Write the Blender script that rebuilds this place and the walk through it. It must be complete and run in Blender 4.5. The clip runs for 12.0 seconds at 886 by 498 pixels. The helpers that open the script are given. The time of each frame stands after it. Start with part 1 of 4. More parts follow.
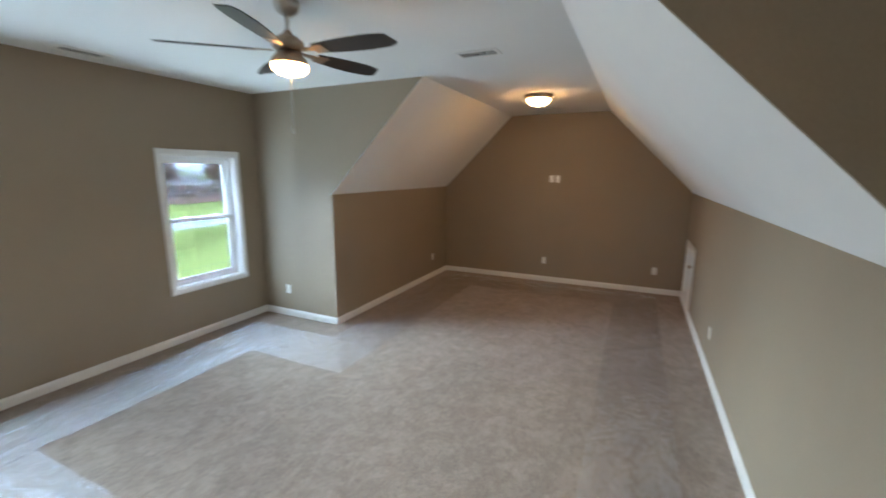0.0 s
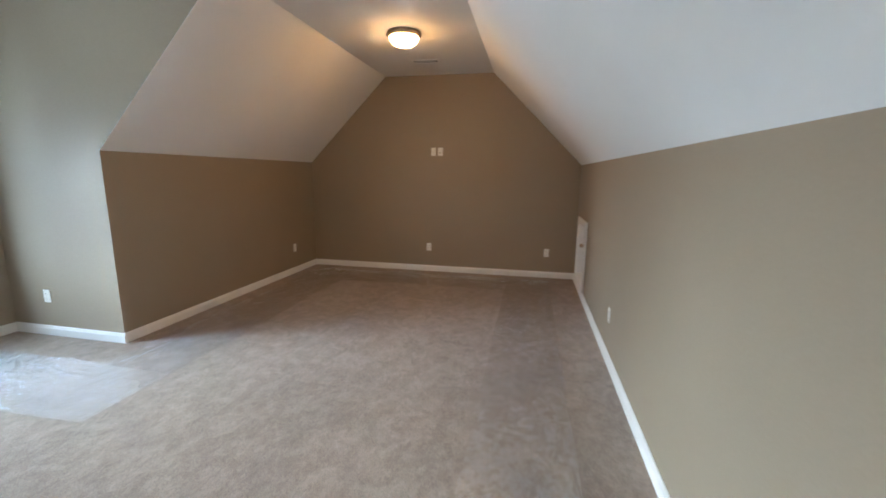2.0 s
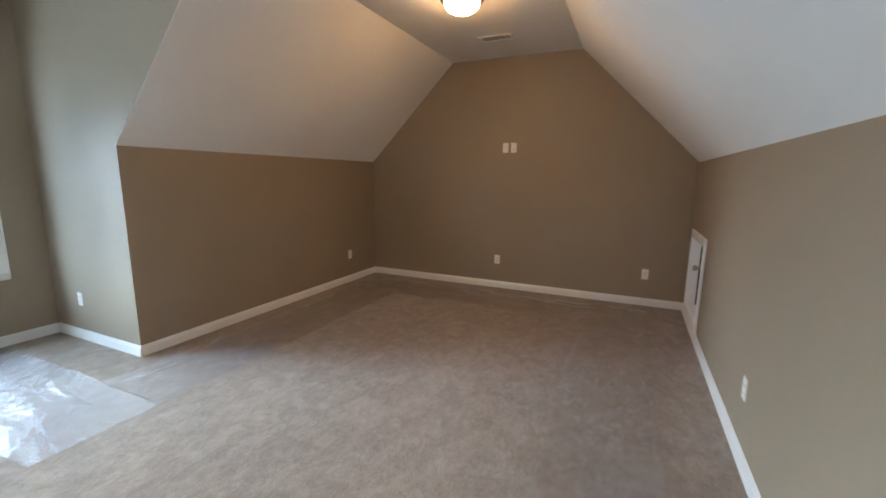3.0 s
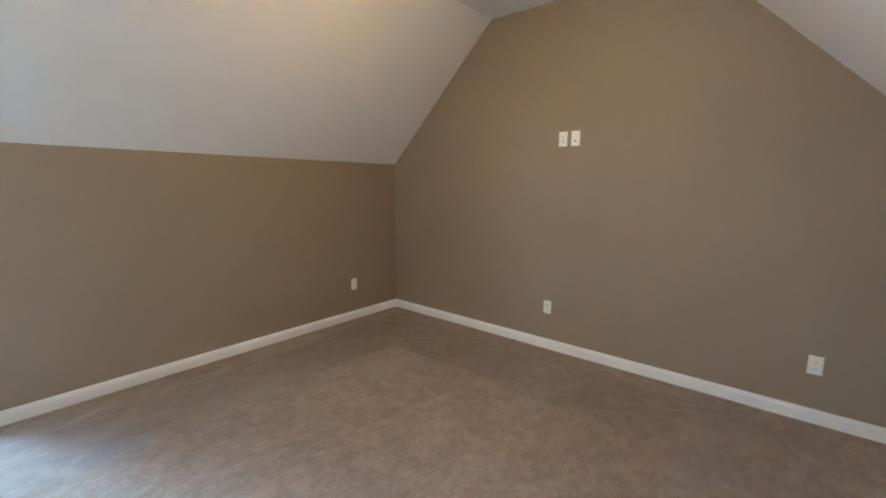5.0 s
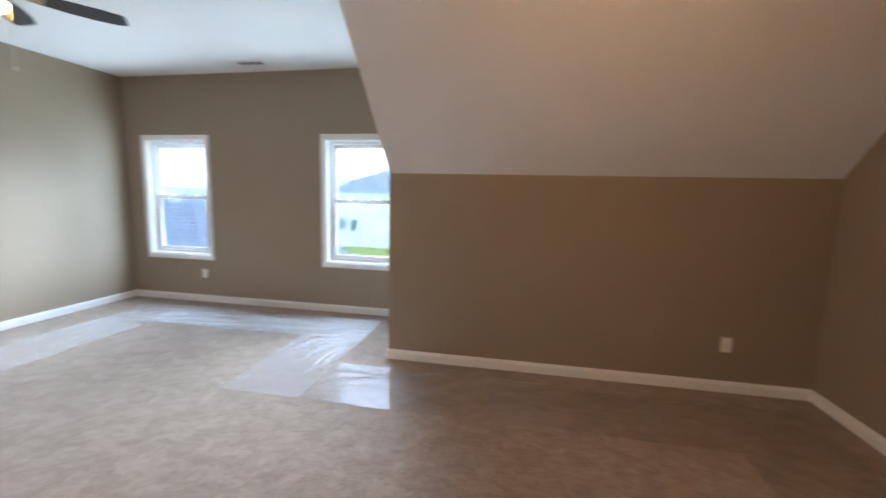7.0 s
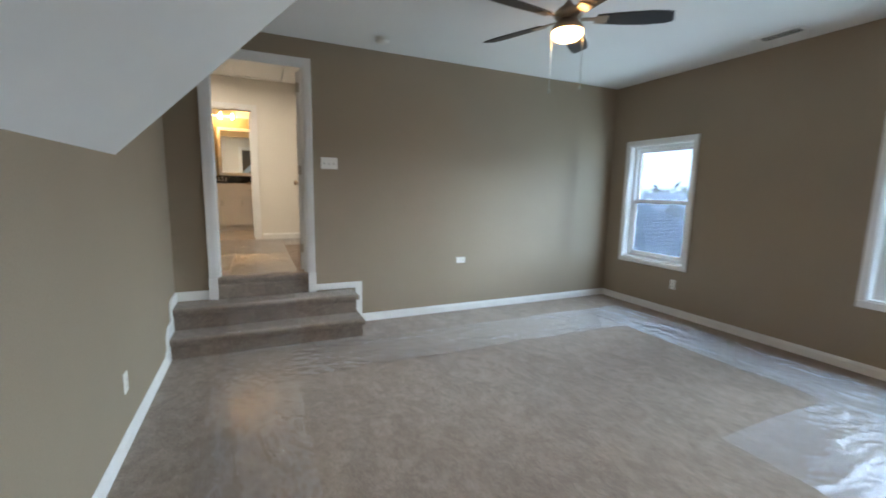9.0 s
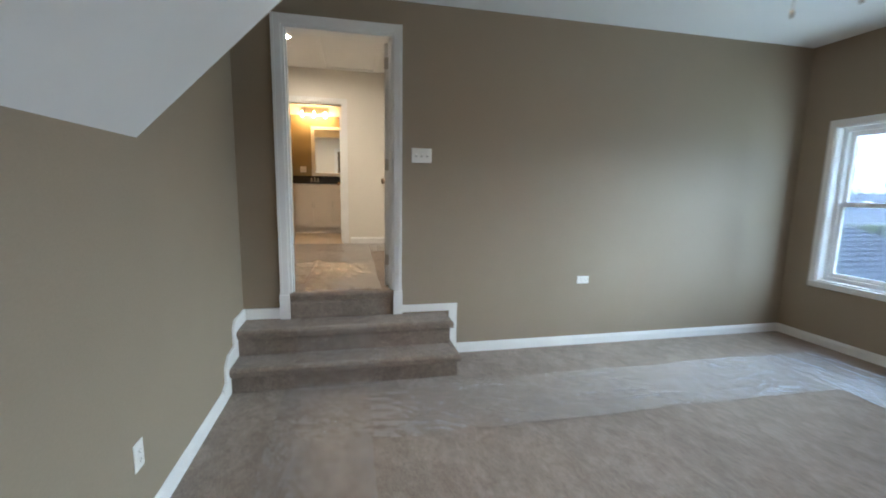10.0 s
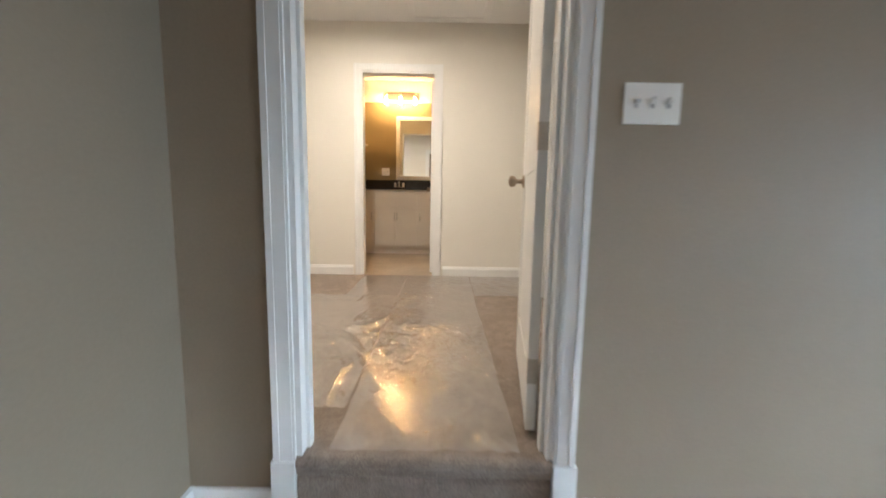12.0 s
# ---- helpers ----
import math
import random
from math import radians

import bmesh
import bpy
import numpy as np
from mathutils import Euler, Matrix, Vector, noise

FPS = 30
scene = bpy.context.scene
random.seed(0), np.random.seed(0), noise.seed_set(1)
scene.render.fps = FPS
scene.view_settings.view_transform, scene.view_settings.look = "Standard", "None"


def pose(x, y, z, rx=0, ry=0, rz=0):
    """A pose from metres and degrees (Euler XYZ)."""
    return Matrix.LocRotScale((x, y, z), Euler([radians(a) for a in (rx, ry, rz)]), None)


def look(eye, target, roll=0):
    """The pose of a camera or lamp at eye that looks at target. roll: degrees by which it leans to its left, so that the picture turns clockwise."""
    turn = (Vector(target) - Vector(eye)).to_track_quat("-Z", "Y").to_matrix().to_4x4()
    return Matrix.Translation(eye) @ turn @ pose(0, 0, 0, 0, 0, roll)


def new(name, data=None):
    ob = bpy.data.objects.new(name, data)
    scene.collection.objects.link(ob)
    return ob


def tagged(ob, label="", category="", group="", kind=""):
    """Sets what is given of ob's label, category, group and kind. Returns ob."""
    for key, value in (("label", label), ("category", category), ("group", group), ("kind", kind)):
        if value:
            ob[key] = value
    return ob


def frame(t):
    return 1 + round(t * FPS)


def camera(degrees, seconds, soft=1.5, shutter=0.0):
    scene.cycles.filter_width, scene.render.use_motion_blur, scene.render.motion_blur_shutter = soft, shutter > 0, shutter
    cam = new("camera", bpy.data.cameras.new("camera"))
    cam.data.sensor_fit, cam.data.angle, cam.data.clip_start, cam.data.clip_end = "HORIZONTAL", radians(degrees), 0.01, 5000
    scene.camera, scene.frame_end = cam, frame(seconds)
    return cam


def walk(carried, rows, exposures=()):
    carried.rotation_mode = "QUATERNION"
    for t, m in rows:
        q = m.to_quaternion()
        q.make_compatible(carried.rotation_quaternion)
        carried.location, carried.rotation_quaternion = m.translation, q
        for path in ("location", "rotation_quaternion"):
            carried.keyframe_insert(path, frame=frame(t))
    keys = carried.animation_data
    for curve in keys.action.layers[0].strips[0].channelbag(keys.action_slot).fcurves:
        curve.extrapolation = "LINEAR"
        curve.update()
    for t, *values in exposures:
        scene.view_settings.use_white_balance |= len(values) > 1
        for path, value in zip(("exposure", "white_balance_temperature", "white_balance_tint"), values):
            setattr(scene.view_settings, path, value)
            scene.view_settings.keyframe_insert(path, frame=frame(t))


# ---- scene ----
cam = camera(94.4, 12.0, soft=1.7, shutter=0.4)
PATH = [
    (0, (-0.754, 0.098, 1.905), (-1.585, 1.878, 1.532), 0.3),
    (0.5, (-0.763, 0.324, 1.758), (-1.165, 2.244, 1.37), 0.5),
    (1, (-0.738, 0.561, 1.679), (-0.957, 2.511, 1.291), 0.5),
    (1.5, (-0.7, 0.861, 1.53), (-0.92, 2.812, 1.152), 0.6),
    (2, (-0.654, 1.263, 1.47), (-1.06, 3.188, 1.11), 0.6),
    (2.5, (-0.609, 1.714, 1.45), (-1.256, 3.574, 1.106), 0.4),
    (2.7, (-0.605, 1.895, 1.441), (-1.329, 3.727, 1.095), 0.5),
    (4.5, (-0.612, 3.563, 1.391), (-1.731, 5.19, 1.075), 0.6),
    (5, (-0.644, 3.99, 1.425), (-1.902, 5.512, 1.11), 0.6),
    (5.5, (-0.645, 4.433, 1.461), (-2.108, 5.76, 1.15), 0.7),
    (6, (-0.677, 4.766, 1.47), (-2.435, 5.674, 1.178), 0.7),
    (6.5, (-0.673, 4.963, 1.477), (-2.63, 5.279, 1.212), 1.0),
    (7, (-0.677, 5.056, 1.458), (-2.624, 4.682, 1.195), 1.3),
    (7.5, (-0.649, 4.996, 1.484), (-2.38, 4.033, 1.208), 1.5),
    (7.7, (-0.637, 4.951, 1.476), (-2.253, 3.806, 1.2), 1.7),
    (9.3, (-0.749, 4.029, 1.426), (-1.424, 2.167, 1.145), 1.1),
    (9.5, (-0.792, 3.826, 1.414), (-1.382, 1.936, 1.134), 1.2),
    (10, (-0.846, 3.338, 1.416), (-1.269, 1.403, 1.135), 1.0),
    (10.5, (-0.855, 2.783, 1.421), (-1.127, 0.821, 1.144), 0.9),
    (11, (-0.871, 2.256, 1.426), (-1.046, 0.283, 1.153), 1.0),
    (11.5, (-0.872, 1.728, 1.423), (-0.951, -0.253, 1.158), 1.1),
    (12, (-0.801, 1.212, 1.422), (-0.799, -0.772, 1.168), 1.0),
]
EXPOSURES = [(0, 5.8, 6350, 7), (0.5, 5.8, 6300, 7), (1.5, 6.05, 6300, 8), (2.5, 6.05, 6250, 8), (4.5, 6.4, 5600, -2), (5.5, 7.0, 5000, -3), (6.5, 6.55, 5600, 6), (7, 6.1, 6450, 13),
             (7.5, 5.7, 6650, 13), (9.5, 5.35, 6300, 7), (11, 5.55, 6250, 10), (12, 5.65, 6050, 9)]
walk(cam, [(t, look(eye, aim, roll)) for t, eye, aim, roll in PATH], EXPOSURES)

# ---- daylight: bright overcast ----
world = bpy.data.worlds.new("world")
scene.world = world
world.use_nodes = True
wn, wl = world.node_tree.nodes, world.node_tree.links
sky = wn.new("ShaderNodeTexSky")
sky.sky_type, sky.sun_disc = "NISHITA", False
sky.sun_elevation, sky.sun_rotation = radians(14), radians(270)
sky.air_density, sky.dust_density, sky.ozone_density = 1.0, 4.0, 1.0
cloud = wn.new("ShaderNodeMixRGB")
cloud.inputs[0].default_value = 0.75
cloud.inputs[2].default_value = (15.6, 21.6, 29.5, 1)
wl.new(sky.outputs[0], cloud.inputs[1])
wl.new(cloud.outputs[0], wn["Background"].inputs[0])
wn["Background"].inputs[1].default_value = 0.15
sun = new("sun", bpy.data.lights.new("sun", "SUN"))
sun.data.energy, sun.data.angle, sun.data.color = 0.6, radians(55), (0.66, 0.85, 1.0)
sun.matrix_world = look((-20, 0, 5.0), (0, 0, 0))
LAMP = 1.35  # radiance of the warm lamps
# light of sky and bright ground that comes in through the two window openings
for y in (0.735, 3.1975):
    glow = new("window_daylight", bpy.data.lights.new("window_daylight", "AREA"))
    glow.data.shape, glow.data.size, glow.data.size_y = "RECTANGLE", 0.76, 1.34
    glow.data.energy, glow.data.color = 0.95, (0.61, 0.82, 1.0)
    glow.matrix_world = look((-5.352, y, 1.34), (0, y, 1.34))


# ---- materials ----
def material(name, colour, rough=0.6, metal=0.0, grain=0.0, grain_size=60.0, bump=0.0, bump_size=200.0, blotch=0.0, blotch_size=2.0,
             ior=1.45, glow=0.0, glow_colour=None, random_tint=0.0, stretch=(1, 1, 1), coat=0.0):
    m = bpy.data.materials.new(name)
    m.use_nodes = True
    n, l = m.node_tree.nodes, m.node_tree.links
    b = n["Principled BSDF"]
    b.inputs["Roughness"].default_value, b.inputs["Metallic"].default_value, b.inputs["IOR"].default_value = rough, metal, ior
    b.inputs["Base Color"].default_value = (*colour, 1)
    b.inputs["Coat Weight"].default_value = coat
    coord = n.new("ShaderNodeTexCoord")
    mp = n.new("ShaderNodeMapping")
    mp.inputs["Scale"].default_value = stretch
    l.new(coord.outputs["Object"], mp.inputs[0])
    last = None
    for amount, size, detail in ((grain, grain_size, 4), (blotch, blotch_size, 6)):
        if amount:
            t = n.new("ShaderNodeTexNoise")
            t.inputs["Scale"].default_value, t.inputs["Detail"].default_value = size, detail
            l.new(mp.outputs[0], t.inputs["Vector"])
            r = n.new("ShaderNodeMapRange")
            r.inputs["From Min"].default_value, r.inputs["From Max"].default_value = 0.3, 0.7
            r.inputs["To Min"].default_value, r.inputs["To Max"].default_value = 1 - amount, 1 + amount
            l.new(t.outputs["Fac"], r.inputs["Value"])
            mix = n.new("ShaderNodeVectorMath")
            mix.operation = "MULTIPLY"
            if last:
                l.new(last, mix.inputs[0])
            else:
                mix.inputs[0].default_value = colour
            l.new(r.outputs[0], mix.inputs[1])
            last = mix.outputs[0]
    if random_tint:
        info = n.new("ShaderNodeObjectInfo")
        r = n.new("ShaderNodeMapRange")
        r.inputs["To Min"].default_value, r.inputs["To Max"].default_value = 1 - random_tint, 1 + random_tint
        l.new(info.outputs["Random"], r.inputs["Value"])
        mix = n.new("ShaderNodeVectorMath")
        mix.operation = "MULTIPLY"
        if last:
            l.new(last, mix.inputs[0])
        else:
            mix.inputs[0].default_value = colour
        l.new(r.outputs[0], mix.inputs[1])
        last = mix.outputs[0]
    if last:
        l.new(last, b.inputs["Base Color"])
    if bump:
        t = n.new("ShaderNodeTexNoise")
        t.inputs["Scale"].default_value, t.inputs["Detail"].default_value = bump_size, 3
        l.new(mp.outputs[0], t.inputs["Vector"])
        bp = n.new("ShaderNodeBump")
        bp.inputs["Strength"].default_value, bp.inputs["Distance"].default_value = bump, 0.004
        l.new(t.outputs["Fac"], bp.inputs["Height"])
        l.new(bp.outputs[0], b.inputs["Normal"])
    if glow:
        b.inputs["Emission Color"].default_value = (*(glow_colour or colour), 1)
        b.inputs["Emission Strength"].default_value = glow
    return m


TAN = material("tan wall paint", (0.308, 0.249, 0.181), 0.55, grain=0.03, grain_size=90, bump=0.12, bump_size=160, blotch=0.03, blotch_size=1.3)
WHITE_CEIL = material("white ceiling paint", (0.82, 0.82, 0.81), 0.85, bump=0.1, bump_size=120, blotch=0.02, blotch_size=1.1)
CREAM = material("cream hall paint", (0.78, 0.75, 0.69), 0.6, bump=0.1, bump_size=150, blotch=0.02, blotch_size=1.2)
TRIM = material("white semi-gloss trim", (0.82, 0.82, 0.81), 0.42, blotch=0.03, blotch_size=5)
VINYL = material("white window vinyl", (0.85, 0.86, 0.87), 0.35, blotch=0.02, blotch_size=6)
PLATE = material("white plastic plate", (0.84, 0.83, 0.8), 0.35)
TOGGLE_SHADE = material("grey toggle shade", (0.42, 0.41, 0.39), 0.5)
SLOT = material("dark slot", (0.02, 0.02, 0.02), 0.6)
NICKEL = material("brushed nickel", (0.55, 0.52, 0.47), 0.32, 1.0, grain=0.06, grain_size=120)
BRONZE = material("warm brushed nickel", (0.42, 0.33, 0.25), 0.35, 1.0, grain=0.1, grain_size=80)
BLADE = material("dark walnut blade", (0.014, 0.011, 0.009), 0.42, grain=0.35, grain_size=25, stretch=(1, 8, 8), blotch=0.2, blotch_size=6)
# Near-black that paints the shade inside gaps and openings.
GAP_SHADE = material("black gap shade", (0.01, 0.01, 0.01), 0.9)
CABINET = material("white cabinet paint", (0.74, 0.69, 0.62), 0.4, blotch=0.02, blotch_size=4)
GRANITE = material("black granite", (0.012, 0.012, 0.013), 0.12, grain=0.6, grain_size=240)
BATH_FLOOR = material("beige vinyl floor", (0.45, 0.38, 0.3), 0.35, grain=0.1, grain_size=30, blotch=0.1, blotch_size=4)
BATH_WALL = material("ochre tan bath paint", (0.30, 0.24, 0.125), 0.5, bump=0.1, bump_size=160, blotch=0.03)
MIRROR = material("mirror", (0.9, 0.92, 0.92), 0.01, 1.0)
BULB = material("lit bulb", (1, 0.7, 0.36), 0.3, glow=6.0, glow_colour=(1.0, 0.56, 0.22))
BOWL = material("lit frosted glass", (1, 0.85, 0.6), 0.4, glow=LAMP * 0.8, glow_colour=(1.0, 0.52, 0.19))
FAN_BOWL = material("lit frosted fan glass", (1, 0.85, 0.6), 0.4, glow=LAMP * 0.8, glow_colour=(1.0, 0.52, 0.19))
CANLIGHT = material("lit recessed lamp", (1, 0.9, 0.75), 0.4, glow=29.0, glow_colour=(1.0, 0.84, 0.66))
LAWN = material("lawn", (0.33, 0.35, 0.10), 0.95, ior=1.05, grain=0.2, grain_size=3, blotch=0.3, blotch_size=0.1)
SHINGLE = material("blue grey shingle", (0.20, 0.21, 0.235), 0.85, grain=0.25, grain_size=14, random_tint=0.12)
SIDING = material("white siding", (0.72, 0.72, 0.7), 0.6, blotch=0.05)
SIDING_GREY = material("grey siding", (0.36, 0.37, 0.38), 0.65, blotch=0.06)
ROOF_PALE = material("pale grey shingle", (0.33, 0.33, 0.35), 0.85, grain=0.15, grain_size=8)
ROOF_BROWN = material("faded brown shingle", (0.26, 0.2, 0.18), 0.85, grain=0.2, grain_size=6)
WOODS = material("bare spring twigs", (0.46, 0.42, 0.41), 0.9, grain=0.35, grain_size=0.6)
BRUSH = material("pinkish brown brush", (0.42, 0.32, 0.29), 0.9, grain=0.3, grain_size=0.5)
BRICK_RED = material("weathered red brick", (0.32, 0.17, 0.14), 0.8, grain=0.2, grain_size=6, blotch=0.15)
CONCRETE = material("pale concrete", (0.5, 0.49, 0.46), 0.85, grain=0.08, blotch=0.08, blotch_size=0.4)
DARKGLASS = material("dark window glass", (0.05, 0.06, 0.07), 0.08)
BARK = material("bark", (0.09, 0.07, 0.05), 0.9, grain=0.3, grain_size=12)
LEAF = material("leaves", (0.11, 0.18, 0.06), 0.7, random_tint=0.2, grain=0.3, grain_size=2)
LEAF_RUST = material("rust foliage", (0.28, 0.17, 0.13), 0.75, grain=0.3, grain_size=2)


def carpet_material(name, colour, lighten=1.0):
    """Cut-pile carpet: fibre speckle, pile brushed light and dark in streaks and footmarks, tufted relief."""
    m = material(name, colour, 0.95, ior=1.2)
    n, l = m.node_tree.nodes, m.node_tree.links
    b = n["Principled BSDF"]
    b.inputs["Sheen Weight"].default_value = 0.2
    b.inputs["Sheen Roughness"].default_value = 0.5
    coord = n.new("ShaderNodeTexCoord")

    def noise_at(scale, detail, stretch=(1, 1, 1), distort=0.0, turn=0.0):
        mp = n.new("ShaderNodeMapping")
        mp.inputs["Scale"].default_value = stretch
        mp.inputs["Rotation"].default_value = (0, 0, turn)
        l.new(coord.outputs["Object"], mp.inputs[0])
        t = n.new("ShaderNodeTexNoise")
        t.inputs["Scale"].default_value, t.inputs["Detail"].default_value, t.inputs["Distortion"].default_value = scale, detail, distort
        l.new(mp.outputs[0], t.inputs["Vector"])
        return t.outputs["Fac"]

    def ranged(v, lo, hi, a, c):
        r = n.new("ShaderNodeMapRange")
        for key, val in (("From Min", lo), ("From Max", hi), ("To Min", a), ("To Max", c)):
            r.inputs[key].default_value = val
        l.new(v, r.inputs["Value"])
        return r.outputs[0]

    def times(a, c):
        x = n.new("ShaderNodeMath")
        x.operation = "MULTIPLY"
        l.new(a, x.inputs[0])
        l.new(c, x.inputs[1])
        return x.outputs[0]

    fibre = noise_at(190, 4)
    tuft = noise_at(38, 4, (1, 0.6, 1), 0.6, 0.4)
    marks = noise_at(6.0, 7, (1.0, 0.8, 1), 0.9, -0.35)
    scuff = noise_at(17, 5, (1.0, 0.65, 1), 0.6, 0.25)
    wide = noise_at(1.1, 3, (1, 0.5, 1), 0.5, 0.3)
    v = times(times(ranged(fibre, 0.32, 0.68, 0.74, 1.26), ranged(tuft, 0.36, 0.64, 0.92, 1.08)),
              times(times(ranged(marks, 0.45, 0.56, 0.925, 1.06), ranged(scuff, 0.42, 0.6, 0.94, 1.05)), ranged(wide, 0.4, 0.6, 0.95, 1.05)))
    col = n.new("ShaderNodeVectorMath")
    col.operation = "MULTIPLY"
    col.inputs[0].default_value = colour
    l.new(v, col.inputs[1])
    l.new(col.outputs[0], b.inputs["Base Color"])
    bp = n.new("ShaderNodeBump")
    bp.inputs["Strength"].default_value, bp.inputs["Distance"].default_value = 0.55, 0.007
    l.new(v, bp.inputs["Height"])
    l.new(bp.outputs[0], b.inputs["Normal"])
    return m


CARPET = carpet_material("taupe carpet", (0.287, 0.228, 0.184))


def grazing(n, l, base, gain, normal=None):
    """Gloss that grows towards grazing view, the same from both sides of a thin sheet."""
    lw, p, m = n.new("ShaderNodeLayerWeight"), n.new("ShaderNodeMath"), n.new("ShaderNodeMath")
    lw.inputs["Blend"].default_value = 0.5
    if normal:
        l.new(normal, lw.inputs["Normal"])
    p.operation, p.inputs[1].default_value = "POWER", 4.0
    m.operation, m.inputs[1].default_value, m.inputs[2].default_value = "MULTIPLY_ADD", gain, base
    l.new(lw.outputs["Facing"], p.inputs[0])
    l.new(p.outputs[0], m.inputs[0])
    m.use_clamp = True
    return m.outputs[0]


def film_material(name, milk, base=0.08, gain=0.8, crease=0.25):
    """Clear plastic floor film: see-through, glossy by Fresnel, a little milky, creased in ridges."""
    m = bpy.data.materials.new(name)
    m.use_nodes = True
    n, l = m.node_tree.nodes, m.node_tree.links
    n.remove(n["Principled BSDF"])
    out = n["Material Output"]
    clear, gloss, milky = n.new("ShaderNodeBsdfTransparent"), n.new("ShaderNodeBsdfGlossy"), n.new("ShaderNodeBsdfDiffuse")
    milky.inputs[0].default_value = (0.84, 0.85, 0.88, 1)
    gloss.inputs["Roughness"].default_value = 0.02
    coord = n.new("ShaderNodeTexCoord")

    def ridges(scale, stretch, turn, distort):
        mp, t = n.new("ShaderNodeMapping"), n.new("ShaderNodeTexNoise")
        mp.inputs["Scale"].default_value, mp.inputs["Rotation"].default_value = stretch, (0, 0, turn)
        l.new(coord.outputs["Object"], mp.inputs[0])
        l.new(mp.outputs[0], t.inputs["Vector"])
        t.inputs["Scale"].default_value, t.inputs["Detail"].default_value, t.inputs["Distortion"].default_value = scale, 1.5, distort
        a = n.new("ShaderNodeMath")
        a.operation = "SUBTRACT"
        a.inputs[1].default_value = 0.5
        l.new(t.outputs["Fac"], a.inputs[0])
        b = n.new("ShaderNodeMath")
        b.operation = "ABSOLUTE"
        l.new(a.outputs[0], b.inputs[0])
        c = n.new("ShaderNodeMath")
        c.operation = "POWER"
        c.inputs[1].default_value = 0.6
        l.new(b.outputs[0], c.inputs[0])
        return c.outputs[0]

    add, both = n.new("ShaderNodeMath"), n.new("ShaderNodeMath")
    add.operation, both.operation, both.inputs[1].default_value = "ADD", "MULTIPLY_ADD", 0.5
    l.new(ridges(7, (1, 0.3, 1), 0.35, 1.8), add.inputs[0])
    l.new(ridges(15, (0.5, 1, 1), -0.7, 1.2), both.inputs[2])
    l.new(ridges(34, (1, 0.5, 1), 0.9, 0.8), both.inputs[0])
    l.new(both.outputs[0], add.inputs[1])
    bp = n.new("ShaderNodeBump")
    bp.invert = True
    bp.inputs["Strength"].default_value, bp.inputs["Distance"].default_value = crease, 0.006
    l.new(add.outputs[0], bp.inputs["Height"])
    l.new(bp.outputs[0], gloss.inputs["Normal"])
    shine = grazing(n, l, base, gain, bp.outputs[0])
    a, c = n.new("ShaderNodeMixShader"), n.new("ShaderNodeMixShader")
    a.inputs[0].default_value = milk
    l.new(clear.outputs[0], a.inputs[1])
    l.new(milky.outputs[0], a.inputs[2])
    l.new(shine, c.inputs[0])
    l.new(a.outputs[0], c.inputs[1])
    l.new(gloss.outputs[0], c.inputs[2])
    l.new(c.outputs[0], out.inputs[0])
    return m


FILM = film_material("clear floor film", 0.07, 0.16, 1.0, 0.2)
FILM_THIN = film_material("thin clear floor film", 0.03, 0.07, 0.8)
FILM_EAST = film_material("crinkled clear floor film", 0.03, 0.09, 0.75, 0.2)
FILM_HALL = film_material("hall floor film", 0.09, 0.14, 0.95, 0.25)


def glass_material(name, tint):
    m = bpy.data.materials.new(name)
    m.use_nodes = True
    n, l = m.node_tree.nodes, m.node_tree.links
    n.remove(n["Principled BSDF"])
    clear, gloss, mix = n.new("ShaderNodeBsdfTransparent"), n.new("ShaderNodeBsdfGlossy"), n.new("ShaderNodeMixShader")
    clear.inputs[0].default_value = (*tint, 1)
    gloss.inputs["Roughness"].default_value = 0.01
    l.new(grazing(n, l, 0.03, 0.6), mix.inputs[0])
    l.new(clear.outputs[0], mix.inputs[1])
    l.new(gloss.outputs[0], mix.inputs[2])
    l.new(mix.outputs[0], n["Material Output"].inputs[0])
    return m


# Darkened only to dim the bright outdoors behind it; the panes themselves are clear.
GLASS = glass_material("glass darkened to dim the outdoors", (0.125, 0.13, 0.138))
CLEAR = glass_material("clear shade glass", (0.97, 0.97, 0.97))


# ---- mesh helpers ----
def box(bm, x0, x1, y0, y1, z0, z1):
    vs = [bm.verts.new((x, y, z)) for x in (min(x0, x1), max(x0, x1)) for y in (min(y0, y1), max(y0, y1)) for z in (min(z0, z1), max(z0, z1))]
    for f in ((0, 1, 3, 2), (4, 6, 7, 5), (0, 4, 5, 1), (2, 3, 7, 6), (0, 2, 6, 4), (1, 5, 7, 3)):
        bm.faces.new([vs[i] for i in f])
    return bm


def boxes(*rows):
    bm = bmesh.new()
    for r in rows:
        box(bm, *r)
    return bm


def bevel(bm, width, segments=2):
    bmesh.ops.bevel(bm, geom=[e for e in bm.edges], offset=width, segments=segments, affect="EDGES", profile=0.5)
    return bm


def prism(points, axis, a, b):
    """A polygon in the plane across the axis, drawn out from a to b. Points are (x, z) for axis y, (y, z) for axis x, (x, y) for axis z."""
    bm = bmesh.new()

    def at(p, v):
        return {"x": (v, p[0], p[1]), "y": (p[0], v, p[1]), "z": (p[0], p[1], v)}[axis]

    lo, hi = [bm.verts.new(at(p, a)) for p in points], [bm.verts.new(at(p, b)) for p in points]
    bm.faces.new(lo)
    bm.faces.new(hi[::-1])
    for i in range(len(points)):
        j = (i + 1) % len(points)
        bm.faces.new((lo[i], hi[i], hi[j], lo[j]))
    bmesh.ops.recalc_face_normals(bm, faces=bm.faces)
    return bm


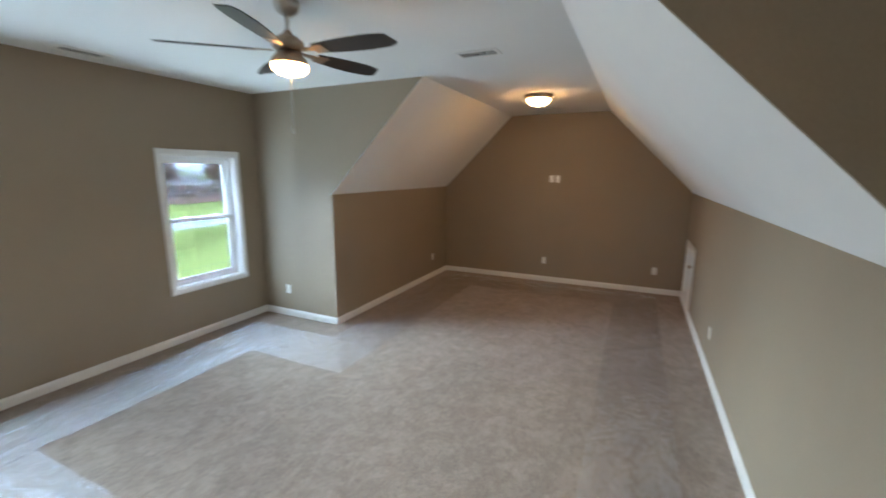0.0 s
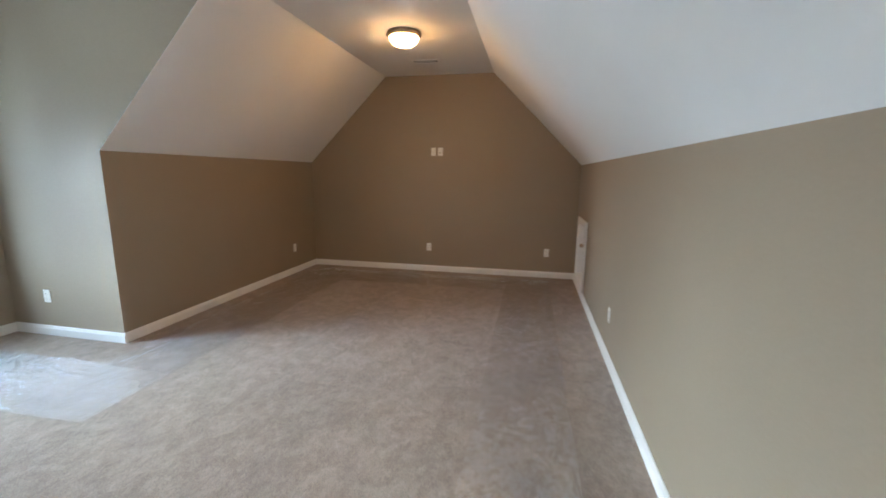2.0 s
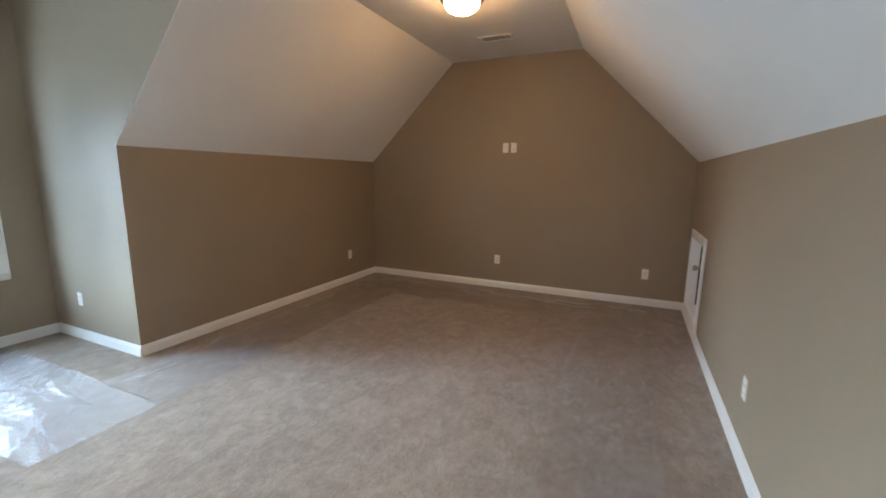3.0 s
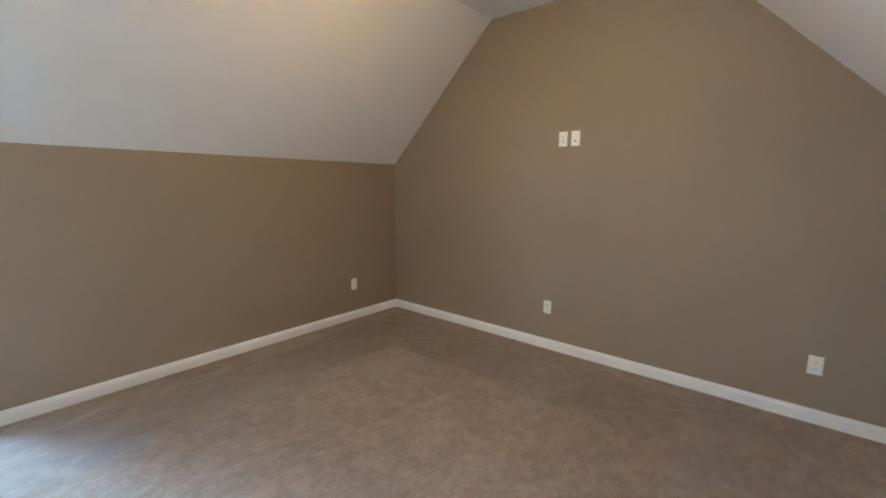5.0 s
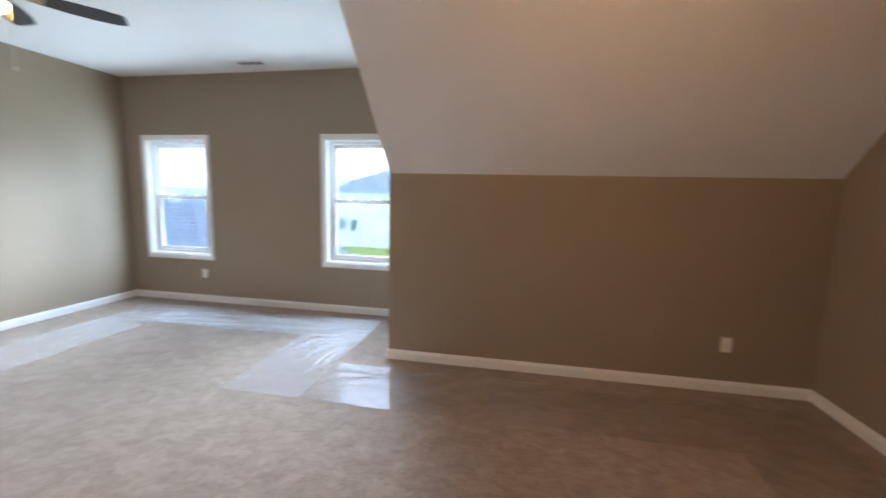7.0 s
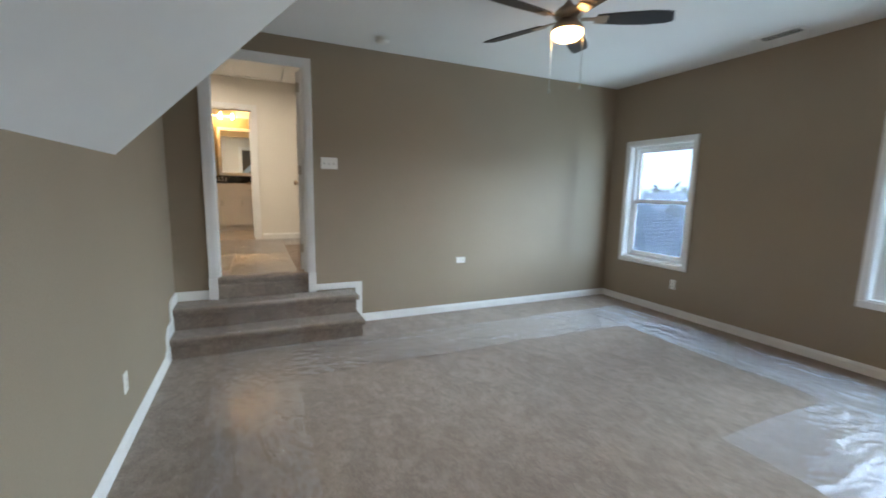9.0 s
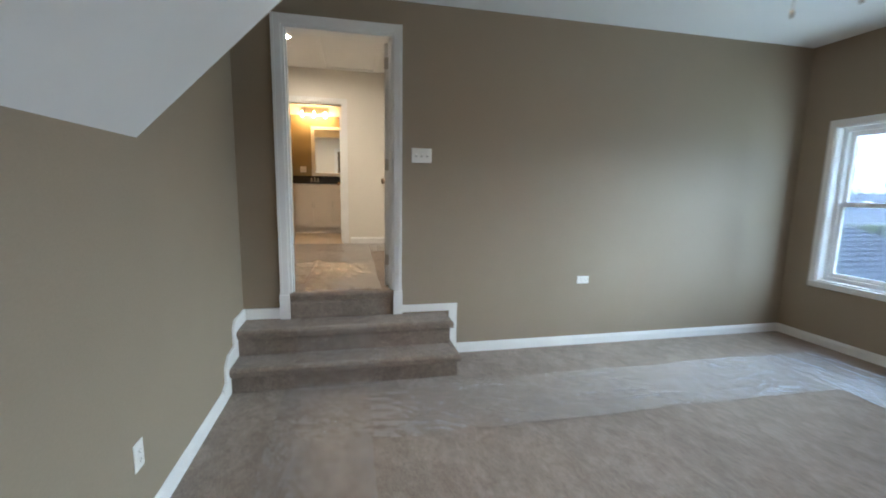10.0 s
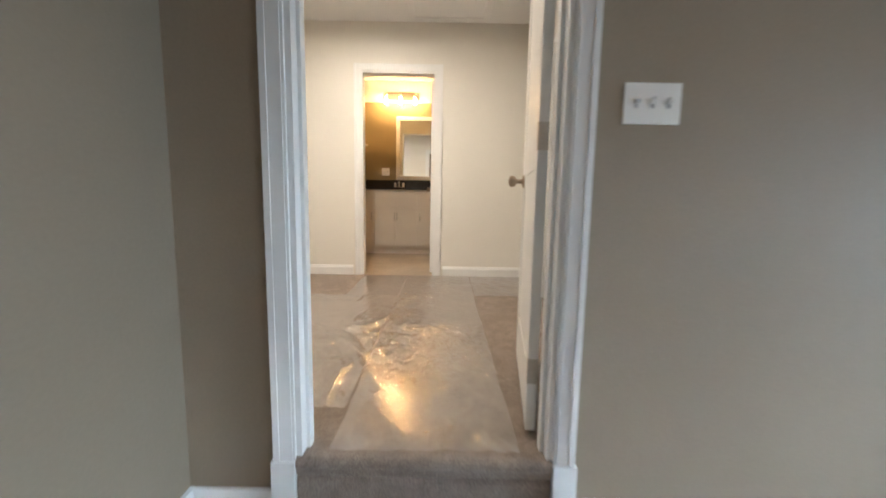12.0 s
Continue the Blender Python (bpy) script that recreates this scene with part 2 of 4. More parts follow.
def lathe(profile, steps=32, cx=0.0, cy=0.0, cz=0.0):
    """A profile of (radius, height) turned round the upright axis."""
    bm = bmesh.new()
    rings = []
    for r, z in profile:
        if r < 1e-6:
            rings.append([bm.verts.new((cx, cy, cz + z))])
        else:
            rings.append([bm.verts.new((cx + r * math.cos(2 * math.pi * k / steps), cy + r * math.sin(2 * math.pi * k / steps), cz + z)) for k in range(steps)])
    for p, q in zip(rings, rings[1:]):
        for k in range(steps):
            j = (k + 1) % steps
            vs = [p[k % len(p)], p[j % len(p)], q[j % len(q)], q[k % len(q)]]
            vs = list(dict.fromkeys(vs))
            if len(vs) > 2:
                bm.faces.new(vs)
    bmesh.ops.recalc_face_normals(bm, faces=bm.faces)
    return bm


def tube(a, b, r, steps=10):
    """A round bar from a to b with closed ends."""
    a, b = Vector(a), Vector(b)
    bm = lathe([(0, 0), (r, 0), (r, (b - a).length), (0, (b - a).length)], steps)
    turn = (b - a).to_track_quat("Z", "Y").to_matrix().to_4x4()
    bm.transform(Matrix.Translation(a) @ turn)
    return bm


def mesh(name, bm, mat, smooth=False):
    me = bpy.data.meshes.new(name)
    bmesh.ops.recalc_face_normals(bm, faces=bm.faces)
    bm.to_mesh(me)
    bm.free()
    me.materials.append(mat)
    if smooth:
        for p in me.polygons:
            p.use_smooth = True
    return me


def part(name, bm, mat, parent=None, label="", smooth=False):
    ob = new(name, mesh(name, bm, mat, smooth))
    ob.parent = parent
    if label:
        ob["label"] = label
    return ob


def structure(name, bm, mat, label, category="wall"):
    return tagged(part(name, bm, mat), label, category, kind="structure")


def empty(name, at, label, category, group="", kind=""):
    ob = new(name)
    ob.matrix_world = at if isinstance(at, Matrix) else pose(*at)
    return tagged(ob, label, category, group, kind)


# ---- the bonus room: x from -5.2 (window wall) to 0, y from 0 (door wall) to 7.2 ----
L, KW, LW, DY = 7.2, -4.0, -5.2, 3.95      # far wall, west knee wall, window wall, dormer end
KNEE, CEIL, TIP = 1.625, 2.835, 1.43       # knee wall height, ceiling height, where the east slope begins
SE, SW = -1.22, -2.78                      # where the slopes meet the flat ceiling
HF, HC = 0.59, 3.11                        # hall floor and ceiling
DL, DR, DT = -0.345, -1.158, 2.59          # room door opening
BY, BL, BR = -3.05, 0.05, -0.70          # bath wall and its door
WIN = ((0.305, 1.165), (2.77, 3.625))      # openings of the windows along y
WZ0, WZ1 = 0.62, 2.06

structure("floor", boxes((LW - 0.1, 0.1, -0.05, L + 0.1, -0.2, 0.014)), CARPET, "taupe cut-pile carpet with brushed footmarks", "floor")
structure("wall_north", boxes((KW - 0.12, 0.12, L, L + 0.12, 0, CEIL + 0.1)), TAN, "tan painted gable wall with outlets", "wall")
structure("wall_east", boxes((0, 0.12, -0.06, 6.21, 0, CEIL + 0.1), (0, 0.12, 6.93, L, 0, CEIL + 0.1), (0, 0.12, 6.21, 6.93, 0.86, CEIL + 0.1), (0, 0.12, 6.21, 6.93, 0, 0.17)), TAN, "tan painted knee wall under the roof slope", "wall")
bm = boxes((LW - 0.16, DR, -0.06, 0, 0, CEIL + 0.1), (DL, 0, -0.06, 0, 0, CEIL + 0.1), (DR, DL, -0.06, 0, DT, CEIL + 0.1), (DR, DL, -0.06, -0.03, -0.1, 0.385))
structure("wall_south", bm, TAN, "tan painted wall with the raised doorway", "wall")
rows, y = [], 0.0
for a, b in WIN:
    rows += [(LW - 0.145, LW, y, a, 0, CEIL), (LW - 0.145, LW, a, b, 0, WZ0), (LW - 0.145, LW, a, b, WZ1, CEIL)]
    y = b
rows.append((LW - 0.145, LW, y, DY + 0.1, 0, CEIL))
structure("wall_west", boxes(*rows), TAN, "tan painted dormer wall with two windows", "wall")
structure("wall_dormer", prism([(LW, 0), (KW, 0), (KW, KNEE + 0.006), (SW - 0.006, CEIL), (LW, CEIL)], "y", DY, DY + 0.012), TAN, "tan painted return wall of the dormer", "wall")
structure("wall_knee_west", boxes((KW - 0.12, KW, DY + 0.012, L, 0, KNEE)), TAN, "tan painted low knee wall", "wall")
structure("wall_cheek_east", prism([(-0.0, KNEE - 0.017), (SE, CEIL), (0, CEIL)], "y", TIP - 0.012, TIP), TAN, "tan painted triangular cheek over the stairs", "wall")
structure("ceiling", boxes((LW - 0.16, 0.12, -0.06, L + 0.12, CEIL, CEIL + 0.15)), WHITE_CEIL, "flat white painted ceiling", "ceiling")
structure("ceiling_slope_east", prism([(0, KNEE - 0.02), (SE, CEIL), (0, CEIL)], "y", TIP, L), WHITE_CEIL, "white sloped ceiling over the knee wall", "ceiling")
structure("ceiling_slope_west", prism([(KW, KNEE), (SW, CEIL), (KW, CEIL)], "y", DY + 0.002, L), WHITE_CEIL, "white sloped ceiling beside the dormer", "ceiling")


# ---- hall and bath beyond the door ----
HW, HE = -1.67, 1.6
structure("floor_hall", boxes((HW - 0.1, HE, BY, -0.12, HF - 0.25, HF), (DR + 0.001, DL - 0.001, -0.12, -0.1, HF - 0.25, HF)), CARPET, "taupe hall carpet partly under plastic film", "floor")
bm = boxes((HW - 0.1, DR, -0.12, -0.06, 0.34, HC), (DL, HE, -0.12, -0.06, 0.34, HC), (DR, DL, -0.12, -0.06, DT, HC))
structure("wall_hall_north", bm, CREAM, "cream painted hall wall round the doorway", "wall")
structure("wall_hall_west", boxes((HW - 0.1, HW, BY, -0.12, HF, HC)), CREAM, "cream painted hall side wall", "wall")
structure("wall_hall_east", boxes((HE, HE + 0.1, BY, -0.06, 0.34, HC)), CREAM, "cream painted hall end wall", "wall")
bm = boxes((HW - 0.1, BR, BY - 0.06, BY, HF, HC), (BL, HE, BY - 0.06, BY, HF, HC), (BR, BL, BY - 0.06, BY, 2.645, HC))
structure("wall_hall_south", bm, CREAM, "cream painted hall wall with the bath doorway", "wall")
structure("ceiling_hall", boxes((HW - 0.1, HE + 0.1, BY - 0.06, -0.06, HC, HC + 0.1)), WHITE_CEIL, "white hall ceiling", "ceiling")
BW, BE, BB = -0.92, 0.70, -5.15
structure("floor_bath", boxes((BW - 0.1, BE + 0.1, BB - 0.1, BY, HF - 0.25, HF - 0.002)), BATH_FLOOR, "beige vinyl bathroom floor", "floor")
bm = boxes((BW, BR, BY - 0.12, BY - 0.06, HF, HC), (BL, BE, BY - 0.12, BY - 0.06, HF, HC), (BR, BL, BY - 0.12, BY - 0.06, 2.645, HC))
structure("wall_bath_north", bm, CREAM, "pale painted bathroom wall round the doorway", "wall")
structure("wall_bath_south", boxes((BW, BE, BB - 0.1, BB, HF, 2.80)), BATH_WALL, "ochre tan painted bathroom wall behind the vanity", "wall")
structure("wall_bath_south_upper", boxes((BW, BE, BB - 0.1, BB, 2.80, HC)), CREAM, "pale painted band of wall behind the vanity light", "wall")
structure("wall_bath_west", boxes((BW - 0.1, BW, BB - 0.1, BY - 0.06, HF, HC)), BATH_WALL, "ochre tan bathroom side wall", "wall")
structure("wall_bath_east", boxes((BE, BE + 0.1, BB - 0.1, BY - 0.06, HF, HC)), BATH_WALL, "ochre tan bathroom side wall", "wall")
structure("ceiling_bath", boxes((BW - 0.1, BE + 0.1, BB - 0.1, BY - 0.06, HC, HC + 0.1)), WHITE_CEIL, "white bathroom ceiling", "ceiling")


# ---- baseboards ----
BH, BT = 0.101, 0.015


def baseboard(name, a, b, side, z=0.0, label="white painted baseboard"):
    """A moulded board along the wall from a to b; side is the way that its face looks."""
    a, b, n = Vector((*a, 0)), Vector((*b, 0)), Vector((*side, 0))
    prof = [(0, 0), (BT, 0), (BT, BH - 0.025), (BT - 0.004, BH - 0.018), (BT - 0.007, BH - 0.006), (BT - 0.011, BH), (0, BH)]
    bm = bmesh.new()
    ends = [[bm.verts.new((*(e + n * d).xy, z + h)) for d, h in prof] for e in (a, b)]
    bm.faces.new(ends[0])
    bm.faces.new(ends[1][::-1])
    for i in range(len(prof)):
        j = (i + 1) % len(prof)
        bm.faces.new((ends[0][i], ends[1][i], ends[1][j], ends[0][j]))
    return structure(name, bm, TRIM, label, "baseboard")


baseboard("baseboard", (KW, L), (0, L), (0, -1))
baseboard("baseboard", (0, 0.56), (0, L - BT), (-1, 0))
baseboard("baseboard", (KW, DY), (KW, L - BT), (1, 0))
baseboard("baseboard", (LW, DY), (KW + BT, DY), (0, -1))
baseboard("baseboard", (LW, 0), (LW, DY - BT), (1, 0))
baseboard("baseboard", (LW + BT, 0), (-1.71, 0), (0, 1))
baseboard("baseboard_hall", (HW, BY), (BR - 0.095, BY), (0, 1), HF)
baseboard("baseboard_hall", (BL + 0.095, BY), (HE, BY), (0, 1), HF)
baseboard("baseboard_hall", (HW, -2.05), (HW, -0.12), (1, 0), HF)

# skirting beside the steps
structure("skirting_steps_south", prism([(DR - 0.077, 0.40), (DR - 0.077, 0.462), (-1.705, 0.462), (-1.705, 0.0), (-1.635, 0.0), (-1.635, 0.40)], "y", 0.001, 0.014), TRIM,
          "white painted skirting stepping round the stairs", "trim")
structure("skirting_steps_corner", boxes((DL + 0.077, -0.016, 0.001, 0.014, 0.396, 0.482)), TRIM, "white painted skirting beside the door casing", "trim")
structure("skirting_steps_east", prism([(0.0, 0.0), (0.0, 0.482), (0.27, 0.482), (0.325, 0.44), (0.325, 0.305), (0.47, 0.295), (0.545, 0.235), (0.545, 0.13), (0.60, 0.115), (0.60, 0.0)], "x", -0.014, 0.0), TRIM,
          "white painted skirting following the stair profile", "trim")


# ---- doors ----
def casing(parent, x0, x1, zb, zt, y, out, w=0.07):
    """Moulded casing round an opening in a wall that faces along y; out is +1 or -1."""
    steps = ((0.0, w, 0.011), (0.008, w - 0.005, 0.015), (w - 0.022, w - 0.003, 0.02))
    for s, edge in ((1, x1), (-1, x0)):
        bm = bmesh.new()
        for a, b, d in steps:
            box(bm, edge + s * a, edge + s * b, y, y + out * d, zb, zt + w - 0.001 * d)
        part("casing", bm, TRIM, parent)
    bm = bmesh.new()
    for a, b, d in steps:
        box(bm, x0, x1, y, y + out * d, zt + a, zt + b)
    part("casing", bm, TRIM, parent)


def knob(parent, p, out):
    k = part("knob", lathe([(0, 0), (0.03, 0), (0.031, 0.006), (0.012, 0.01), (0.011, 0.035), (0.024, 0.042), (0.029, 0.055), (0.026, 0.068), (0.012, 0.075), (0, 0.076)], 24), BRONZE, parent, "warm brushed nickel knob", True)
    k.matrix_local = Matrix.Translation(p) @ Vector(out).to_track_quat("Z", "Y").to_matrix().to_4x4()
    return k


def door_leaf(parent, width, height, panels=2):
    """A moulded panel leaf: hinge edge at the origin, lying along +x, thickness along y."""
    t = 0.035
    bm = boxes((0, width, -t / 2 + 0.004, t / 2 - 0.004, 0, height))
    st = 0.11
    splits = [0.22, 0.98, height - 0.11] if panels == 2 else [0.11, height - 0.11]
    for s in (-1, 1):
        y0, y1 = s * (t / 2 - 0.004), s * t / 2
        box(bm, 0, st, y0, y1, 0, height)
        box(bm, width - st, width, y0, y1, 0, height)
        for k in range(len(splits)):
            lo = 0.0 if k == 0 else (splits[k] - 0.06 if k < len(splits) - 1 else height - 0.11)
            hi = splits[0] if k == 0 else (splits[k] + 0.06 if k < len(splits) - 1 else height)
            box(bm, st, width - st, y0, y1, lo, hi)
    return part("leaf", bm, TRIM, parent)


def hinge(parent, x, y, z, sx=0.032, sy=0.004):
    h = part("hinge", boxes((x - sx, x, y - 0.006, y, z - 0.045, z + 0.045)), NICKEL, parent, "brushed nickel hinge")
    part("knuckle", tube((x, y + 0.004, z - 0.048), (x, y + 0.004, z + 0.048), 0.007, 8), NICKEL, h, smooth=True)
    return h


door = empty("door_1", (0, 0, 0), "white panel door standing open into the hall", "door", kind="structure")
casing(door, DR, DL, 0.40, DT, 0.0, 1)
casing(door, DR, DL, HF, DT, -0.12, -1)
for x0, x1 in ((DL - 0.018, DL), (DR, DR + 0.018)):
    part("jamb", boxes((x0, x1, -0.12, 0.0, 0.40, DT)), TRIM, door)
part("jamb", boxes((DR + 0.018, DL - 0.018, -0.12, 0, DT - 0.018, DT)), TRIM, door)
part("stop", boxes((DL - 0.03, DL - 0.018, -0.08, -0.045, HF, DT - 0.018)), TRIM, door)
part("stop", boxes((DR + 0.018, DR + 0.03, -0.08, -0.045, HF, DT - 0.018)), TRIM, door)
part("plinth", boxes((DL, DL + 0.075, 0.0, 0.024, 0.385, 0.585)), TRIM, door)
part("plinth", boxes((DR - 0.075, DR, 0.0, 0.024, 0.385, 0.585)), TRIM, door)
part("strike_plate", boxes((DL - 0.0195, DL - 0.018, -0.115, -0.088, HF + 0.88, HF + 0.95)), NICKEL, door, "nickel strike plate")
leaf = door_leaf(door, 0.765, 1.97)
leaf.matrix_local = pose(DR + 0.038, -0.155, HF + 0.012, 0, 0, 262.5)
knob(leaf, (0.68, 0.0175, 0.9), (0, 1, 0))
knob(leaf, (0.68, -0.0175, 0.9), (0, -1, 0))
for z in (0.22, 1.02, 1.82):
    h = part("hinge", boxes((-0.002, 0.0, -0.017, 0.017, z - 0.045, z + 0.045), (-0.012, 0.02, 0.0175, 0.0195, z - 0.045, z + 0.045)), NICKEL, leaf, "brushed nickel hinge")
    part("hinge", boxes((DR + 0.018, DR + 0.0195, -0.12, -0.075, HF + z - 0.033, HF + z + 0.057)), NICKEL, door, "brushed nickel hinge plate")

door = empty("door_2", (0, 0, 0), "white bathroom door standing open inward", "door", kind="structure")
casing(door, BR, BL, HF, 2.645, BY, 1)
for x0, x1 in ((BL - 0.016, BL), (BR, BR + 0.016)):
    part("jamb", boxes((x0, x1, BY - 0.12, BY, HF, 2.645)), TRIM, door)
part("jamb", boxes((BR + 0.016, BL - 0.016, BY - 0.12, BY, 2.629, 2.645)), TRIM, door)
leaf = door_leaf(door, 0.64, 2.01)
leaf.matrix_local = pose(BR + 0.03, BY - 0.15, HF + 0.012, 0, 0, 269)
knob(leaf, (0.58, 0.0175, 0.9), (0, 1, 0))
for z in (0.22, 1.02, 1.82):
    part("hinge", boxes((-0.012, 0.02, 0.0175, 0.0205, z - 0.045, z + 0.045)), NICKEL, leaf, "brushed nickel hinge")
    part("hinge", boxes((BR + 0.016, BR + 0.018, BY - 0.12, BY - 0.08, HF + z - 0.033, HF + z + 0.057)), NICKEL, door, "brushed nickel hinge plate")

door = empty("door_3", (HW, -2.55, HF, 0, 0, 90), "white closed closet door in the hall", "door", kind="structure")
casing(door, -0.4, 0.4, 0, 2.04, 0.0, -1)
leaf = door_leaf(door, 0.79, 2.03)
leaf.matrix_local = pose(-0.395, -0.0176, 0.005)
for z in (0.22, 1.02, 1.82):
    part("hinge", boxes((-0.405, -0.37, -0.040, -0.0355, z - 0.045, z + 0.045)), NICKEL, door, "brushed nickel hinge")


# ---- windows ----
def window(name, y0, y1, label):
    ob = empty(name, (LW, 0, 0), label, "window", kind="structure")
    w = 0.06
    for a, b, c, d in ((y0 - w, y1 + w, WZ1, WZ1 + w), (y0 - w, y1 + w, WZ0 - w, WZ0), (y0 - w, y0, WZ0, WZ1), (y1, y1 + w, WZ0, WZ1)):
        bm = bevel(boxes((0, 0.016, a, b, c, d)), 0.004, 1)
        part("casing", bm, TRIM, ob)
    j = 0.012
    for a, b, c, d in ((y0, y1, WZ1 - j, WZ1), (y0, y1, WZ0, WZ0 + j), (y0, y0 + j, WZ0 + j, WZ1 - j), (y1 - j, y1, WZ0 + j, WZ1 - j)):
        part("jamb", boxes((-0.143, 0.004, a, b, c, d)), TRIM, ob)
    a, b, c, d = y0 + j, y1 - j, WZ0 + j, WZ1 - j
    f = 0.035
    for r in ((a, b, d - f, d), (a, b, c, c + f), (a, a + f, c + f, d - f), (b - f, b, c + f, d - f)):
        part("window_frame", boxes((-0.146, -0.072, *r)), VINYL, ob)
    mid, s = 1.352, 0.038
    for nm, x, lo, hi in (("upper_sash", -0.13, mid - 0.018, d - f), ("lower_sash", -0.098, c + f, mid + 0.02)):
        p, q = a + f, b - f
        sash = part(nm, boxes((x - 0.014, x + 0.014, p, q, lo, lo + s), (x - 0.014, x + 0.014, p, q, hi - s, hi),
                              (x - 0.014, x + 0.014, p, p + s, lo + s, hi - s), (x - 0.014, x + 0.014, q - s, q, lo + s, hi - s)), VINYL, ob)
        pane = part("pane", boxes((x - 0.003, x + 0.003, p + s - 0.004, q - s + 0.004, lo + s - 0.004, hi - s + 0.004)), GLASS, sash, "window glass darkened to dim the view out")
        # Casts no shadow, so daylight enters without the pane's dimming.
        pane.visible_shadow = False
    m = (a + b) / 2
    for k in (-0.18, 0.18):
        part("sash_lock", bevel(boxes((-0.11, -0.085, m + k - 0.03, m + k + 0.03, mid + 0.02, mid + 0.034)), 0.004, 1), VINYL, ob)
    return ob


window("window_1", *WIN[0], "white double-hung window over neighbouring roofs")
window("window_2", *WIN[1], "white double-hung window over the lawn")


# ---- carpeted steps up to the hall ----
def step(name, x0, x1, back, front, z0, z1, label, lip=0.042):
    """A carpet-wrapped step with a rolled nosing along its front and its free end."""
    r = 0.022
    prof = [(back, z0), (front, z0), (front + 0.003, z1 - 0.085), (front - 0.004, z1 - 0.066), (front + lip - 0.01, z1 - 0.058)]
    prof += [(front + lip - r + r * math.cos(a), z1 - r + r * math.sin(a)) for a in [radians(v) for v in (-40, -10, 20, 45, 70, 90)]]
    prof += [(back, z1)]
    bm = prism(prof, "x", x0, x1)
    bmesh.ops.subdivide_edges(bm, edges=[e for e in bm.edges if abs(e.verts[0].co.x - e.verts[1].co.x) > 0.5], cuts=48)
    for v in bm.verts:
        if z0 + 0.01 < v.co.z and v.co.y > back + 0.01:
            k = noise.noise(v.co * 7.0) * 0.003 + noise.noise(v.co * 31.0) * 0.002
            v.co.y += k
            v.co.z += 0.6 * k
        if abs(v.co.x - x0) < 1e-4 and v.co.z > z1 - 0.06:
            v.co.x -= 0.022 * (1 if v.co.z < z1 - 0.008 else 0.2)
    return tagged(part(name, bm, CARPET, smooth=False), label, "step", "carpeted steps", "structure")


step("step_1", -1.605, -0.0145, 0.0145, 0.445, 0.0, 0.195, "taupe carpeted bottom step with rolled nosing")
step("step_2", -1.592, -0.0145, 0.0145, 0.235, 0.195, 0.39, "taupe carpeted second step with rolled nosing")
step("step_3", DR + 0.001, DL - 0.001, -0.1, 0.004, 0.385, HF + 0.004, "taupe carpeted top riser in the doorway", 0.014)


# ---- floor film: strips of clear plastic ----
def film(name, x0, x1, y0, y1, z, label, seed, density=100, height=0.011, crinkle=0.0, mat=FILM):
    """A sheet that lies in long folds across low swells; crinkle adds small sharp facets, in metres of height."""
    nx, ny = max(6, int((x1 - x0) * density)), max(6, int((y1 - y0) * density))
    lengthwise = y1 - y0 > x1 - x0
    verts, faces = [], []
    for i in range(nx + 1):
        for j in range(ny + 1):
            x, y = x0 + (x1 - x0) * i / nx, y0 + (y1 - y0) * j / ny
            u, v = (x, y) if lengthwise else (y, x)
            bend = 0.10 * noise.noise(Vector((u * 2.2, v * 2.2, seed)))
            bend2 = 0.08 * noise.noise(Vector((u * 3.1, v * 3.1, seed + 9)))
            a = (1 - abs(noise.noise(Vector(((u + bend) * 7, v * 2.0, seed))))) ** 5
            b = (1 - abs(noise.noise(Vector(((u + 0.5 * v + bend2) * 10, (v - 0.4 * u) * 4, seed + 4))))) ** 6
            calm = min(1.0, max(0.15, 0.55 + 1.3 * noise.noise(Vector((x * 1.4, y * 1.4, seed + 2)))))
            ex = 0.012 * noise.noise(Vector((y * 2.0, seed, 0))) if i in (0, nx) else 0
            ey = 0.012 * noise.noise(Vector((x * 2.0, seed, 3))) if j in (0, ny) else 0
            swell = 0.5 + 0.5 * noise.noise(Vector((u * 4.5, v * 1.6, seed + 6))) + 0.25 * noise.noise(Vector((u * 12, v * 5, seed + 7)))
            h = height * (calm * (a + 0.6 * b) + 0.45 * swell)
            if crinkle:
                p = Vector((u + 0.9 * bend, 0.6 * (v + 0.9 * bend2), seed))
                d = noise.voronoi(p * 23)[0]
                h += crinkle * max(0.0, calm - 0.15) * (d[1] - d[0] + 0.5 * abs(noise.noise(p * 13)))
            verts.append((x + ex, y + ey, z + max(h, 0.0)))
            if i < nx and j < ny:
                a = i * (ny + 1) + j
                faces.append((a, a + ny + 1, a + ny + 2, a + 1))
    me = bpy.data.meshes.new(name)
    me.from_pydata(verts, [], faces)
    me.materials.append(mat)
    for p in me.polygons:
        p.use_smooth = True
    return tagged(new(name, me), label, "plastic film", "floor protection film")


film("plastic_film", -4.93, -4.31, 0.56, 3.57, 0.017, "clear wrinkled plastic film lying along the window wall", 1.3, 130, 0.016, 0.005)
film("plastic_film", -4.30, -0.94, 0.56, 1.18, 0.017, "clear wrinkled plastic film lying along the door wall", 2.1, 130, 0.018, 0.010)
film("plastic_film", -4.30, -3.15, 2.94, 3.57, 0.017, "clear wrinkled plastic film lying by the dormer", 3.7, 140, 0.018, 0.013)
film("plastic_film", -3.78, -3.15, 3.58, 6.98, 0.017, "clear plastic film strip beside the low knee wall", 4.4, mat=FILM_THIN)
film("plastic_film", -3.14, -0.94, 6.36, 6.98, 0.017, "clear plastic film strip along the gable wall", 5.2, mat=FILM_THIN)
